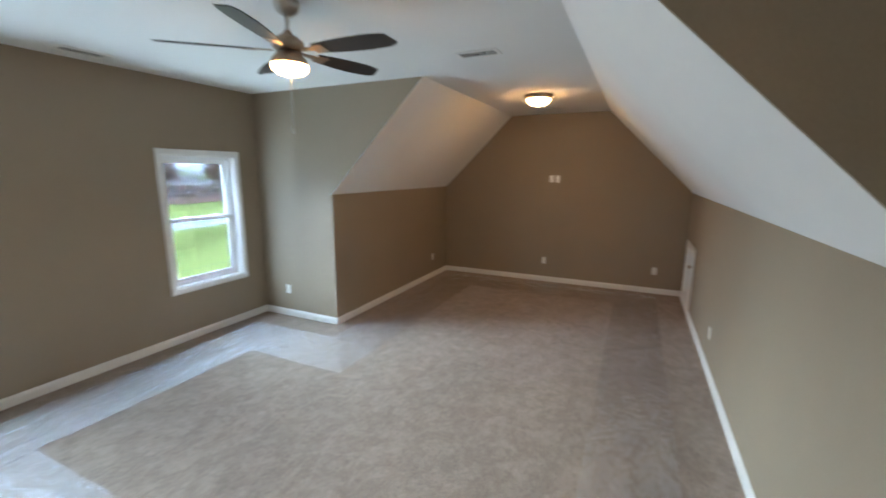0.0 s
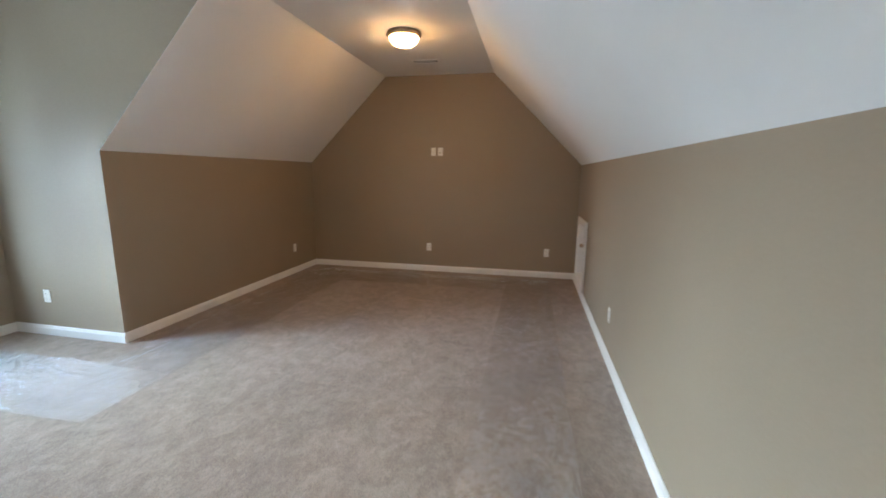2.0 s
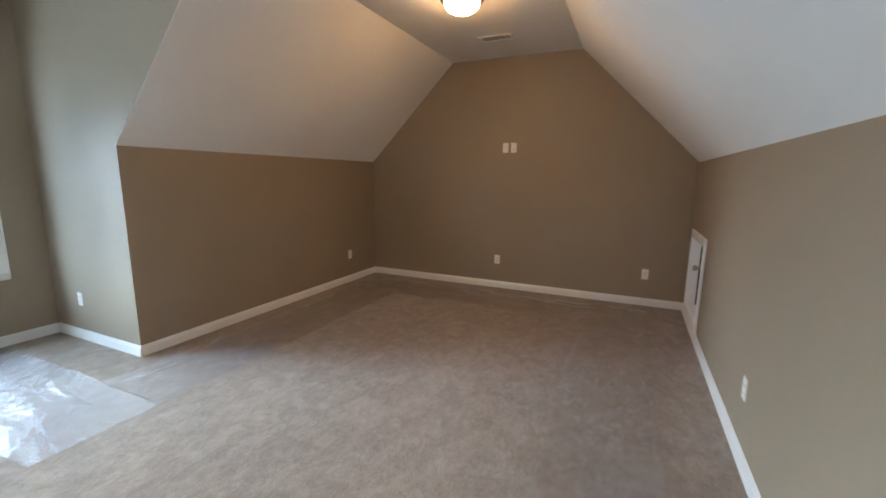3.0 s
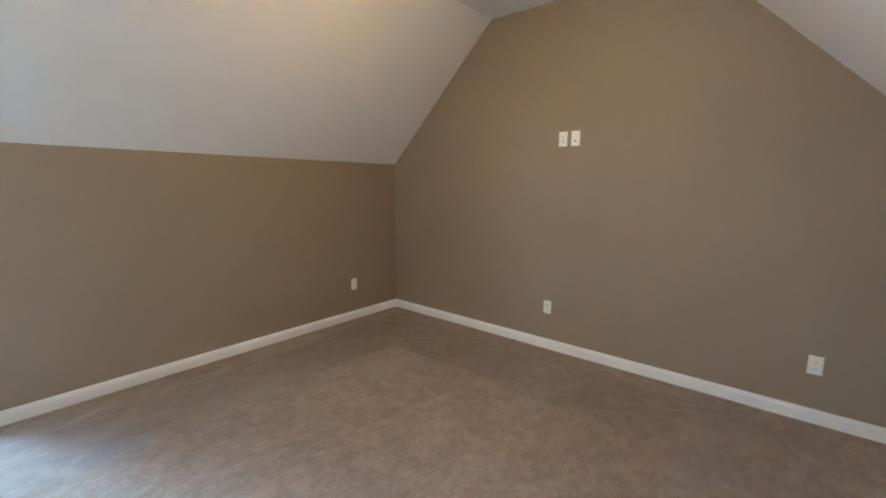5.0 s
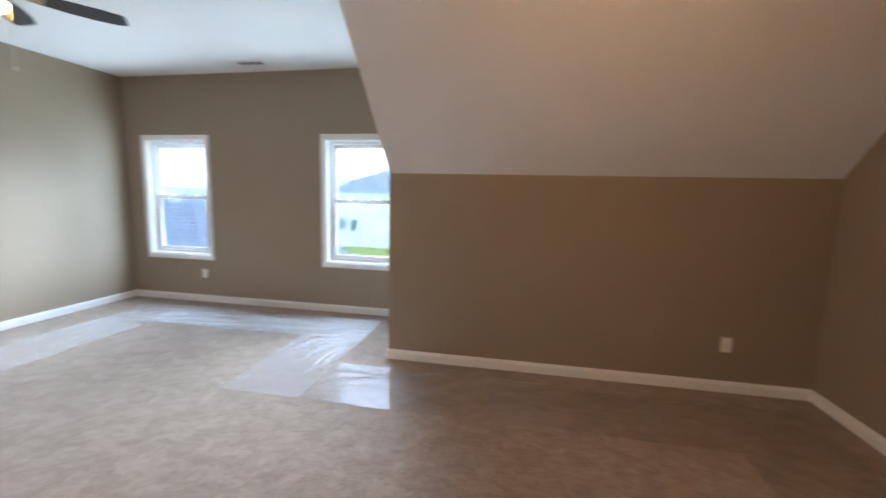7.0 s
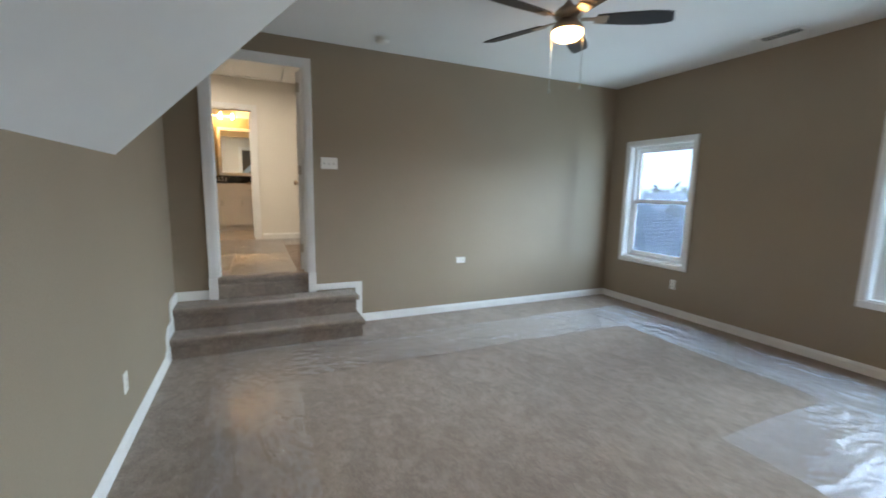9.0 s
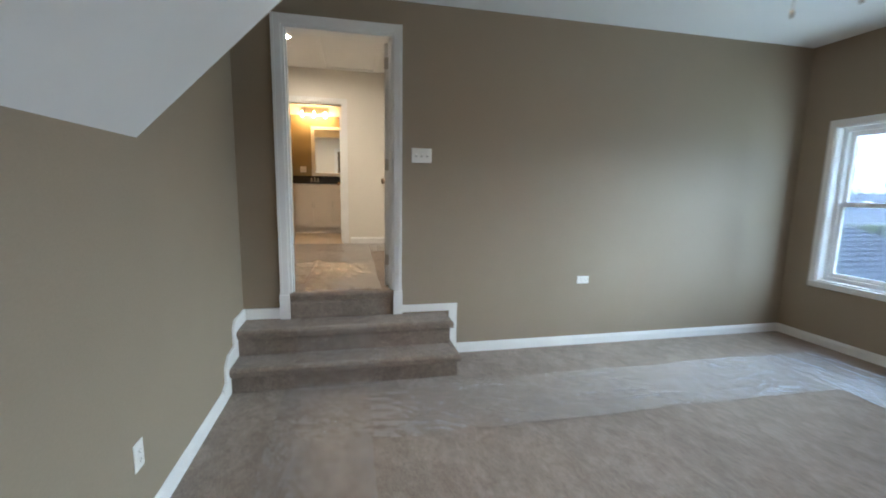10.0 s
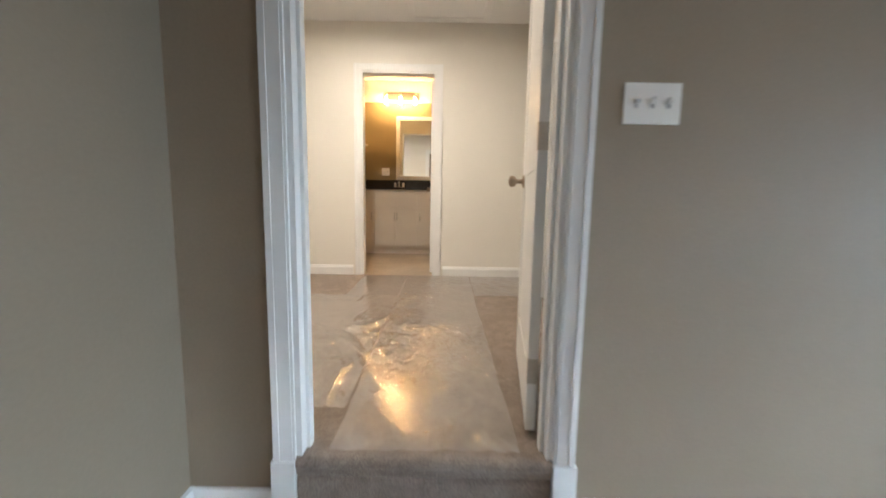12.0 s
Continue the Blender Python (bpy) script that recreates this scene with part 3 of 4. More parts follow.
film("plastic_film", -0.93, -0.36, 0.51, 6.98, 0.017, "clear plastic film strip beside the knee wall", 6.6, 140, 0.014, 0.015, mat=FILM_EAST)
film("plastic_film", -1.06, -0.44, -3.0, -0.025, HF + 0.006, "clear heavily wrinkled plastic runner on the hall carpet", 8.8, 140, 0.013, 0.017, mat=FILM_HALL)
film("plastic_film", -0.43, 0.9, -2.09, -0.29, HF + 0.006, "clear wrinkled plastic film on the hall carpet", 9.9, 130, 0.012, 0.005, mat=FILM_HALL)
film("plastic_film", -0.43, 0.0, -2.98, -2.1, HF + 0.006, "clear plastic film before the bathroom door", 10.4, 120, 0.010, 0.010, mat=FILM_HALL)
film("plastic_film", -1.6, -1.07, -2.98, -2.15, HF + 0.006, "clear plastic film by the hall closet door", 11.1, mat=FILM_HALL)


# ---- wall plates ----
def plate(name, at, kind, label, gangs=1):
    """A cover plate facing along local +y."""
    ob = empty(name, at, label, "wall plate", "wall plates")
    w = 0.07 + 0.046 * (gangs - 1)
    part("plate", bevel(boxes((-w / 2, w / 2, 0, 0.006, -0.0575, 0.0575)), 0.003, 2), PLATE, ob)
    for g in range(gangs):
        x = (g - (gangs - 1) / 2) * 0.046
        if kind == "outlet":
            for z in (-0.02, 0.02):
                s = part("socket", bevel(boxes((x - 0.016, x + 0.016, 0.004, 0.0085, z - 0.014, z + 0.014)), 0.002, 1), PLATE, ob)
                part("slot", boxes((x - 0.0075, x - 0.0055, 0.0085, 0.0088, z - 0.004, z + 0.005), (x + 0.0055, x + 0.0075, 0.0085, 0.0088, z - 0.004, z + 0.005),
                                   (x - 0.002, x + 0.002, 0.0085, 0.0088, z - 0.010, z - 0.006)), SLOT, s, "dark slots")
        elif kind == "switch":
            # Grey colour of the surround paints the shade round the toggle.
            part("toggle_surround", bevel(boxes((x - 0.006, x + 0.006, 0.005, 0.0075, -0.013, 0.013)), 0.001, 1), TOGGLE_SHADE, ob, "grey surround painting the toggle's shade")
            t = part("toggle", bevel(boxes((x - 0.005, x + 0.005, 0.004, 0.024, -0.006, 0.006)), 0.001, 1), PLATE, ob)
            t.matrix_local = pose(0, 0, 0.002, 25)
        else:
            part("jack", boxes((x - 0.008, x + 0.008, 0.006, 0.0085, 0.012, 0.026)), PLATE, ob)
            part("jack_hole", boxes((x - 0.006, x + 0.006, 0.006, 0.0075, -0.024, -0.012)), SLOT, ob, "dark jack opening")
        for z in (-0.042, 0.042):
            part("screw", tube((x, 0.005, z), (x, 0.0072, z), 0.003, 8), PLATE, ob)
    return ob


N, S, E, W = 180, 0, 90, -90     # the way that a plate faces: north wall looks to -y, and so on
plate("outlet", (-2.122, L, 0.385, 0, 0, N), "outlet", "white duplex outlet plate on the gable wall")
plate("outlet", (-0.398, L, 0.375, 0, 0, N), "outlet", "white duplex outlet plate on the gable wall")
plate("outlet", (-2.061, L, 1.785, 0, 0, N), "outlet", "white outlet plate high on the gable wall")
plate("cable_jack", (-1.959, L, 1.785, 0, 0, N), "jack", "white media jack plate high on the gable wall")
plate("outlet", (0.0, 4.573, 0.384, 0, 0, E), "outlet", "white duplex outlet plate on the knee wall")
plate("outlet", (0.0, 1.63, 0.36, 0, 0, E), "outlet", "white duplex outlet plate near the steps")
plate("outlet", (KW, 6.602, 0.385, 0, 0, W), "outlet", "white duplex outlet plate on the low knee wall")
plate("outlet", (LW, 1.073, 0.385, 0, 0, W), "outlet", "white duplex outlet plate below the window")
plate("outlet", (-4.785, DY, 0.375, 0, 0, N), "outlet", "white duplex outlet plate on the dormer return")
plate("light_switch", (-1.386, 0, 1.693, 0, 0, S), "switch", "white three-gang toggle switch plate by the door", 3)
ob = plate("outlet", (-2.895, 0, 0.63, 0, 0, S), "outlet", "white outlet plate set sideways on the door wall")
ob.matrix_world = pose(-2.895, 0, 0.63, 0, 90, 0)
plate("light_switch", (0.10, BB, 1.78, 0, 0, S), "switch", "white two-gang switch plate above the vanity", 2)

# ---- attic access hatch in the knee wall ----
hatch = empty("access_hatch", (0, 6.57, 0), "white recessed access hatch with an oval nickel knob", "hatch")
hw = 0.36
for r in ((-hw - 0.052, -hw, BH, 0.86), (hw, hw + 0.06, BH, 0.86), (-hw - 0.052, hw + 0.06, 0.86, 0.935), (-hw, hw, BH, 0.17)):
    part("casing", bevel(boxes((-0.02, 0, *r)), 0.004, 1), TRIM, hatch)
for r in ((-hw, -hw + 0.01, 0.17, 0.86), (hw - 0.01, hw, 0.17, 0.86), (-hw + 0.01, hw - 0.01, 0.85, 0.86), (-hw + 0.01, hw - 0.01, 0.17, 0.18)):
    part("jamb", boxes((-0.002, 0.118, *r)), TRIM, hatch)
# Black backing paints the unlit space behind the panel's edges.
part("gap_backing", boxes((0.112, 0.118, -hw + 0.01, hw - 0.01, 0.18, 0.85)), GAP_SHADE, hatch, "black sheet painting the shaded gap round the panel")
part("panel", bevel(boxes((0.082, 0.108, -hw + 0.014, hw - 0.026, 0.192, 0.846)), 0.003, 1), TRIM, hatch)
# Added strips, not a real seal: their black paints the shaded gap.
part("gap_strip", boxes((0.070, 0.081, hw - 0.018, hw - 0.0105, 0.182, 0.848), (0.070, 0.081, -hw + 0.012, hw - 0.019, 0.1805, 0.188)), GAP_SHADE, hatch, "black strips painting the shaded gap round the panel")
k = knob(hatch, (0.082, hw - 0.075, 0.56), (-1, 0, 0))
part("latch", bevel(boxes((0.07, 0.082, hw - 0.03, hw - 0.008, 0.54, 0.58)), 0.003, 1), NICKEL, hatch, "nickel latch plate")

# ---- ceiling fan ----
fan = empty("ceiling_fan", (-2.62, 2.0, CEIL), "bronze-toned ceiling fan with dark walnut blades and lit bowl", "ceiling fan")
part("canopy", lathe([(0, 0), (0.07, 0), (0.072, -0.02), (0.06, -0.055), (0.03, -0.075), (0.016, -0.08), (0, -0.08)]), NICKEL, fan, smooth=True)
part("downrod", tube((0, 0, -0.19), (0, 0, -0.07), 0.0125, 14), NICKEL, fan, smooth=True)
part("motor_housing", lathe([(0, -0.155), (0.022, -0.155), (0.03, -0.17), (0.06, -0.19), (0.085, -0.215), (0.09, -0.24), (0.08, -0.255), (0.07, -0.265), (0, -0.27)]), BRONZE, fan, smooth=True)
part("switch_housing", lathe([(0.0, -0.262), (0.06, -0.262), (0.074, -0.283), (0.099, -0.308), (0.104, -0.33), (0.1, -0.336), (0, -0.336)]), BRONZE, fan, smooth=True)
part("light_bowl", lathe([(0, -0.330), (0.098, -0.334), (0.1, -0.347), (0.093, -0.368), (0.072, -0.385), (0.036, -0.394), (0, -0.396)]), FAN_BOWL, fan, "lit frosted glass bowl", True)
for k in range(5):
    a = radians(5 + 72 * k)
    turn = Matrix.Rotation(a, 4, "Z")
    arm = bevel(boxes((0.08, 0.2, -0.016, 0.016, -0.004, 0.004), (0.17, 0.25, -0.04, 0.04, -0.008, -0.003)), 0.002, 1)
    arm.transform(turn @ Matrix.Translation((0, 0, -0.262)) @ Matrix.Rotation(radians(-12), 4, "X"))
    part("blade_arm", arm, BRONZE, fan)
    pts = [(0.18, -0.045), (0.36, -0.066), (0.52, -0.073), (0.61, -0.066), (0.64, -0.058), (0.672, 0.028), (0.662, 0.042), (0.625, 0.058), (0.5, 0.07), (0.36, 0.066), (0.18, 0.045)]
    blade = prism(pts, "z", -0.003, 0.003)
    blade.transform(turn @ Matrix.Translation((0, 0, -0.262)) @ Matrix.Rotation(radians(-12), 4, "X"))
    part("blade", blade, BLADE, fan)
for dx, dy, ln in ((0.069, -0.072, 0.37), (-0.069, 0.072, 0.36)):
    chain = part("pull_chain", tube((dx, dy, -0.32 - ln), (dx, dy, -0.31), 0.0022, 6), NICKEL, fan)
    part("pull_fob", lathe([(0, -0.03), (0.006, -0.028), (0.008, -0.01), (0.004, 0), (0, 0.002)], 10, dx, dy, -0.32 - ln), NICKEL, chain, smooth=True)

# ---- flush ceiling lamp ----
lamp = empty("flush_ceiling_light", (-1.95, 5.44, CEIL), "nickel flush ceiling light with lit frosted bowl", "ceiling light")
part("pan", lathe([(0, 0), (0.165, 0), (0.168, -0.014), (0.172, -0.034), (0.16, -0.046), (0.146, -0.048), (0.0, -0.048)]), BRONZE, lamp, smooth=True)
part("bowl", lathe([(0, -0.046), (0.144, -0.048), (0.139, -0.072), (0.118, -0.1), (0.08, -0.121), (0.03, -0.131), (0, -0.132)]), BOWL, lamp, "lit frosted glass bowl", True)

# ---- ceiling vents and smoke alarm ----
for x, y, turn in ((-2.0, 3.41, 0), (-4.89, 2.06, 90), (-2.0, 6.49, 0)):
    v = empty("ceiling_vent", (x, y, CEIL, 0, 0, turn), "white louvred ceiling air register", "air vent", "ceiling vents")
    part("frame", bevel(boxes((-0.18, 0.18, -0.085, -0.06, -0.008, 0), (-0.18, 0.18, 0.06, 0.085, -0.008, 0), (-0.18, -0.15, -0.06, 0.06, -0.008, 0), (0.15, 0.18, -0.06, 0.06, -0.008, 0)), 0.002, 1), PLATE, v)
    # The ceiling has no hole here; black backing paints the duct's shade.
    part("backing", boxes((-0.15, 0.15, -0.06, 0.06, -0.0015, 0)), GAP_SHADE, v, "black sheet painting the shaded duct opening")
    for k in range(5):
        s = boxes((-0.15, 0.15, -0.0014, 0.0014, -0.0006, 0.0006))
        s.transform(Matrix.Translation((0, -0.048 + 0.024 * k, -0.006)) @ Matrix.Rotation(radians(80), 4, "X"))
        part("slat", s, PLATE, v)
alarm = empty("smoke_alarm", (-1.835, 0.36, CEIL), "white round smoke alarm on the ceiling", "smoke alarm")
part("base", lathe([(0, 0), (0.07, 0), (0.07, -0.012), (0, -0.012)]), PLATE, alarm, smooth=False)
part("cover", lathe([(0, -0.012), (0.064, -0.012), (0.062, -0.03), (0.05, -0.042), (0, -0.044)]), PLATE, alarm, smooth=True)

# ---- hall ceiling: attic hatch and recessed lamp ----
ah = empty("attic_ceiling_hatch", (-0.82, -2.25, HC), "white framed attic hatch in the hall ceiling", "attic hatch")
part("panel", boxes((-0.32, 0.32, -0.66, 0.66, -0.006, 0)), WHITE_CEIL, ah)
for r in ((-0.38, 0.38, -0.72, -0.66), (-0.38, 0.38, 0.66, 0.72), (-0.38, -0.32, -0.66, 0.66), (0.32, 0.38, -0.66, 0.66)):
    part("trim_board", bevel(boxes((*r, -0.018, 0)), 0.004, 1), TRIM, ah)
can = empty("recessed_light", (-0.106, -1.83, HC), "lit round recessed hall ceiling lamp", "recessed light")
part("ring", lathe([(0.06, -0.001), (0.085, -0.001), (0.085, -0.008), (0.062, -0.012), (0.06, -0.001)]), TRIM, can, smooth=True)
part("lens", lathe([(0, -0.004), (0.061, -0.004), (0.061, -0.002), (0, -0.002)]), CANLIGHT, can, "lit lens")

# ---- bathroom ----
VF, VX0, VX1, VT = -4.6, -0.91, 0.69, 1.505
vanity = empty("vanity_cabinet", (0, 0, 0), "white painted bathroom vanity with bar pulls", "cabinet")
part("body", boxes((VX0, VX1, BB + 0.002, VF - 0.02, HF + 0.1, VT)), CABINET, vanity)
part("toe_kick", boxes((VX0, VX1, BB + 0.002, VF - 0.08, HF, HF + 0.1)), CABINET, vanity)


def pull(parent, x, z, upright):
    d = (0, 0, 0.055) if upright else (0.055, 0, 0)
    p = part("pull", tube((x - d[0], VF + 0.028, z - d[2]), (x + d[0], VF + 0.028, z + d[2]), 0.006, 10), NICKEL, parent, "brushed nickel bar pull", True)
    for s in (-0.7, 0.7):
        part("pull_post", tube((x + s * d[0], VF, z + s * d[2]), (x + s * d[0], VF + 0.028, z + s * d[2]), 0.004, 8), NICKEL, parent, "brushed nickel post")


def front(name, x0, x1, z0, z1, pull_at=None, upright=True, rail=0.0):
    bm = boxes((x0, x1, VF - 0.02, VF, z0, z1)) if not rail else boxes(
        (x0, x1, VF - 0.02, VF - 0.006, z0, z1), (x0, x0 + rail, VF - 0.006, VF, z0, z1), (x1 - rail, x1, VF - 0.006, VF, z0, z1),
        (x0 + rail, x1 - rail, VF - 0.006, VF, z0, z0 + rail), (x0 + rail, x1 - rail, VF - 0.006, VF, z1 - rail, z1))
    f = part(name, bm, CABINET, vanity)
    if pull_at:
        pull(f, *pull_at, upright)


front("drawer_front", -0.415, 0.173, 1.268, 1.465)
front("door", -0.415, -0.124, 0.72, 1.256, (-0.138, 1.13), True, 0.05)
front("door", -0.118, 0.173, 0.72, 1.256, (-0.104, 1.13), True, 0.05)
front("drawer_front", 0.185, 0.680, 1.268, 1.465, (0.430, 1.37), False)
front("door", 0.185, 0.680, 0.72, 1.256, (0.220, 1.13), True, 0.05)
front("drawer_front", -0.900, -0.427, 1.268, 1.465, (-0.640, 1.37), False)
front("door", -0.900, -0.427, 0.72, 1.256, (-0.460, 1.13), True, 0.05)
top = empty("vanity_countertop", (0, 0, 0), "black granite vanity countertop with backsplash", "countertop")
part("slab", bevel(boxes((VX0, VX1, BB + 0.002, VF + 0.02, VT, VT + 0.035)), 0.004, 2), GRANITE, top)
part("backsplash", boxes((VX0, VX1, BB + 0.001, BB + 0.02, VT + 0.035, 1.655)), GRANITE, top)
tap = empty("faucet", (-0.12, -5.03, VT + 0.035), "polished two-handle basin faucet", "faucet")
part("base", bevel(boxes((-0.08, 0.08, -0.025, 0.025, 0, 0.015)), 0.006, 2), NICKEL, tap)
part("spout", tube((0, 0, 0.01), (0, 0.02, 0.09), 0.012, 12), NICKEL, tap, smooth=True)
part("spout_tip", tube((0, 0.02, 0.088), (0, 0.12, 0.075), 0.011, 12), NICKEL, tap, smooth=True)
for x in (-0.06, 0.06):
    part("handle", lathe([(0, 0.012), (0.02, 0.012), (0.015, 0.04), (0.02, 0.06), (0.012, 0.075), (0, 0.077)], 16, x, 0, 0), NICKEL, tap, smooth=True)
mir = empty("wall_mirror", (0, BB, 0), "white framed rectangular bathroom mirror", "mirror")
mx0, mx1, mz0, mz1 = -0.86, -0.06, 1.66, 2.60
part("glass", boxes((mx0 + 0.05, mx1 - 0.05, 0.004, 0.01, mz0 + 0.05, mz1 - 0.05)), MIRROR, mir, "mirror glass")
for r in ((mx0, mx1, mz0, mz0 + 0.06), (mx0, mx1, mz1 - 0.06, mz1), (mx0, mx0 + 0.06, mz0 + 0.06, mz1 - 0.06), (mx1 - 0.06, mx1, mz0 + 0.06, mz1 - 0.06)):
    part("frame", bevel(boxes((r[0], r[1], 0.001, 0.022, r[2], r[3])), 0.004, 1), TRIM, mir)
bar = empty("vanity_light", (-0.14, BB, 2.85), "nickel three-bulb vanity light with glass shades", "wall light")
part("backplate", bevel(boxes((-0.27, 0.27, 0.001, 0.025, -0.02, 0.09)), 0.004, 1), NICKEL, bar)
for x in (-0.21, 0.0, 0.21):
    part("arm", tube((x, 0.02, 0.03), (x, 0.17, 0.03), 0.008, 8), NICKEL, bar, smooth=True)
    part("socket", tube((x, 0.17, -0.005), (x, 0.17, 0.045), 0.022, 14), NICKEL, bar, smooth=True)
    part("bulb", lathe([(0, -0.11), (0.016, -0.105), (0.025, -0.087), (0.025, -0.068), (0.013, -0.035), (0.012, -0.005), (0, -0.005)], 16, x, 0.17, 0), BULB, bar, "lit warm bulb", True)
    sh = part("shade", lathe([(0.024, 0.0), (0.05, -0.03), (0.052, -0.13), (0.055, -0.15), (0.052, -0.15), (0.049, -0.13), (0.047, -0.03), (0.022, -0.003)], 20, x, 0.17, 0), CLEAR, bar, "window glass darkened to dim the view out shade", True)
    sh.visible_shadow = False
towel = empty("towel_bar", (0.50, BB, 2.17), "nickel towel bar on the bathroom wall", "towel bar")
part("rod", tube((-0.14, 0.06, 0), (0.16, 0.06, 0), 0.008, 10), NICKEL, towel, smooth=True)
for x in (-0.12, 0.14):
    part("post", tube((x, 0, 0), (x, 0.06, 0), 0.012, 10), NICKEL, towel, smooth=True)

# ---- outdoors ----
GZ = -4.6
bm = bmesh.new()
bmesh.ops.create_grid(bm, x_segments=1, y_segments=1, size=2500)
bm.transform(Matrix.Translation((0, 0, GZ)))
structure("ground", bm, LAWN, "patchy green lawn reaching the horizon", "ground")


def house(name, at, sx, sy, wall_h, roof_h, wall_mat, label, along="y", windows=(), overhang=0.5, garage=None, hip=0.0, roof_mat=SHINGLE):
    """A simple house: storey walls, a gable or hip roof with courses, windows with frames and panes. Windows are (face, along, z, w, h)."""
    ob = empty(name, at, label, "house", "neighbouring houses")
    part("wall", boxes((-sx, sx, -sy, sy, 0, wall_h)), wall_mat, ob)
    o = overhang
    bm = bmesh.new()
    a, b = (sx + o, sy + o)
    base = [bm.verts.new(p) for p in ((-a, -b, wall_h), (a, -b, wall_h), (a, b, wall_h), (-a, b, wall_h))]
    low = [bm.verts.new((v.co.x, v.co.y, wall_h - 0.25)) for v in base]
    if along == "y":
        r = [bm.verts.new((0, -b + hip, wall_h + roof_h)), bm.verts.new((0, b - hip, wall_h + roof_h))]
        fs = ((base[0], base[1], r[0]), (base[2], base[3], r[1]), (base[1], base[2], r[1], r[0]), (base[3], base[0], r[0], r[1]))
    else:
        r = [bm.verts.new((-a + hip, 0, wall_h + roof_h)), bm.verts.new((a - hip, 0, wall_h + roof_h))]
        fs = ((base[3], base[0], r[0]), (base[1], base[2], r[1]), (base[0], base[1], r[1], r[0]), (base[2], base[3], r[0], r[1]))
    for f in fs:
        bm.faces.new(f)
    bm.faces.new(low)
    for k in range(4):
        bm.faces.new((low[k], low[(k + 1) % 4], base[(k + 1) % 4], base[k]))
    part("roof", bm, roof_mat, ob)
    part("fascia", boxes((-a - 0.02, a + 0.02, -b - 0.02, b + 0.02, wall_h - 0.3, wall_h - 0.02)), TRIM, ob, "white fascia board")
    for face, u, z, w, h in windows:
        fr, gl = ((u - w / 2, u + w / 2, z - h / 2, z + h / 2)), 0.08
        def slab(d0, d1, m):
            if face == "e":
                return (sx + d0, sx + d1, fr[0] - m, fr[1] + m, fr[2] - m, fr[3] + m)
            return (fr[0] - m, fr[1] + m, sy + d0, sy + d1, fr[2] - m, fr[3] + m)
        win = part("window", boxes(slab(0.0, 0.05, 0.1)), TRIM, ob)
        c = slab(0.05, 0.06, 0)
        part("pane", boxes((*c[:4], c[4], (c[4] + c[5]) / 2 - 0.04)), DARKGLASS, win)
        part("pane", boxes((*c[:4], (c[4] + c[5]) / 2 + 0.04, c[5])), DARKGLASS, win)
    if garage:
        face, u, w, h = garage
        g = (sx, sx + 0.06, u - w / 2, u + w / 2, 0.05, h) if face == "e" else (u - w / 2, u + w / 2, sy, sy + 0.06, 0.05, h)
        part("garage_door", boxes(g), DARKGLASS, ob, "dark garage door")
    return ob


# the house's own lower roof outside the first window: shingle courses laid one over the other
wing = empty("garage_roof", (-11.6, -4.9, -3.1), "blue grey shingled hip roof of the garage wing", "roof", kind="structure")
part("wing_wall", boxes((-4.6, 4.6, -4.6, 4.6, -1.5, 1.28)), SIDING, wing)
apex, eave, half = 4.28, 1.5, 5.0
rows_n = 34
for k in range(rows_n):
    f0, f1 = k / rows_n, (k + 1) / rows_n
    h0, h1 = half * (1 - f0), half * (1 - f1) - 0.02
    z0, z1 = eave + (apex - eave) * f0 + 0.02, eave + (apex - eave) * f1
    bm = bmesh.new()
    lo = [bm.verts.new((x * h0, y * h0, z0)) for x, y in ((-1, -1), (1, -1), (1, 1), (-1, 1))]
    hi = [bm.verts.new((x * max(h1, 0.01), y * max(h1, 0.01), z1)) for x, y in ((-1, -1), (1, -1), (1, 1), (-1, 1))]
    dn = [bm.verts.new((v.co.x, v.co.y, v.co.z - 0.035)) for v in lo]
    for q in range(4):
        w = (q + 1) % 4
        bm.faces.new((lo[q], lo[w], hi[w], hi[q]))
        bm.faces.new((dn[q], dn[w], lo[w], lo[q]))
    part("shingle_course", bm, SHINGLE, wing)
part("eave_board", boxes((-5.02, 5.02, -5.02, 5.02, eave - 0.22, eave)), TRIM, wing, "white eave board")

house("house", (-50, -5.5, GZ), 6.0, 11.0, 6.0, 3.6, SIDING, "white sided house with blue grey roof across the lawn", "y",
      [("e", v, z, 0.75, 1.3) for v, z in ((-9.4, 2.5), (-8.0, 2.5), (-3.6, 2.0), (-1.0, 2.0), (3.0, 2.5), (6.0, 2.5))], hip=7.0)
house("house", (-52, -40, GZ), 9, 7, 3.1, 3.2, SIDING_GREY, "grey sided house with gables and a garage", "x", [("n", -6, 1.6, 1.2, 1.4), ("n", 6.4, 1.6, 1.2, 1.4)], garage=("n", 0.5, 4.6, 2.3), roof_mat=ROOF_PALE)
house("house", (-44, -31.0, GZ), 3.2, 3.2, 3.0, 2.4, SIDING_GREY, "grey sided gabled house wing with garage door", "y", [], garage=("n", 0, 4.2, 2.2), roof_mat=ROOF_PALE)
house("house", (-75, -42, GZ), 8, 6, 3.2, 3.4, SIDING_GREY, "grey house with pale gables further down the street", "y", [("e", -2, 1.7, 1.2, 1.3), ("e", 2, 1.7, 1.2, 1.3)], roof_mat=ROOF_PALE)
house("house", (-104, 56, GZ), 12, 7, 3.4, 3.0, BRICK_RED, "long red brick house beyond the road", "y", [("e", v, 1.8, 1.2, 1.3) for v in (-5, -2, 1, 4)], roof_mat=ROOF_BROWN)
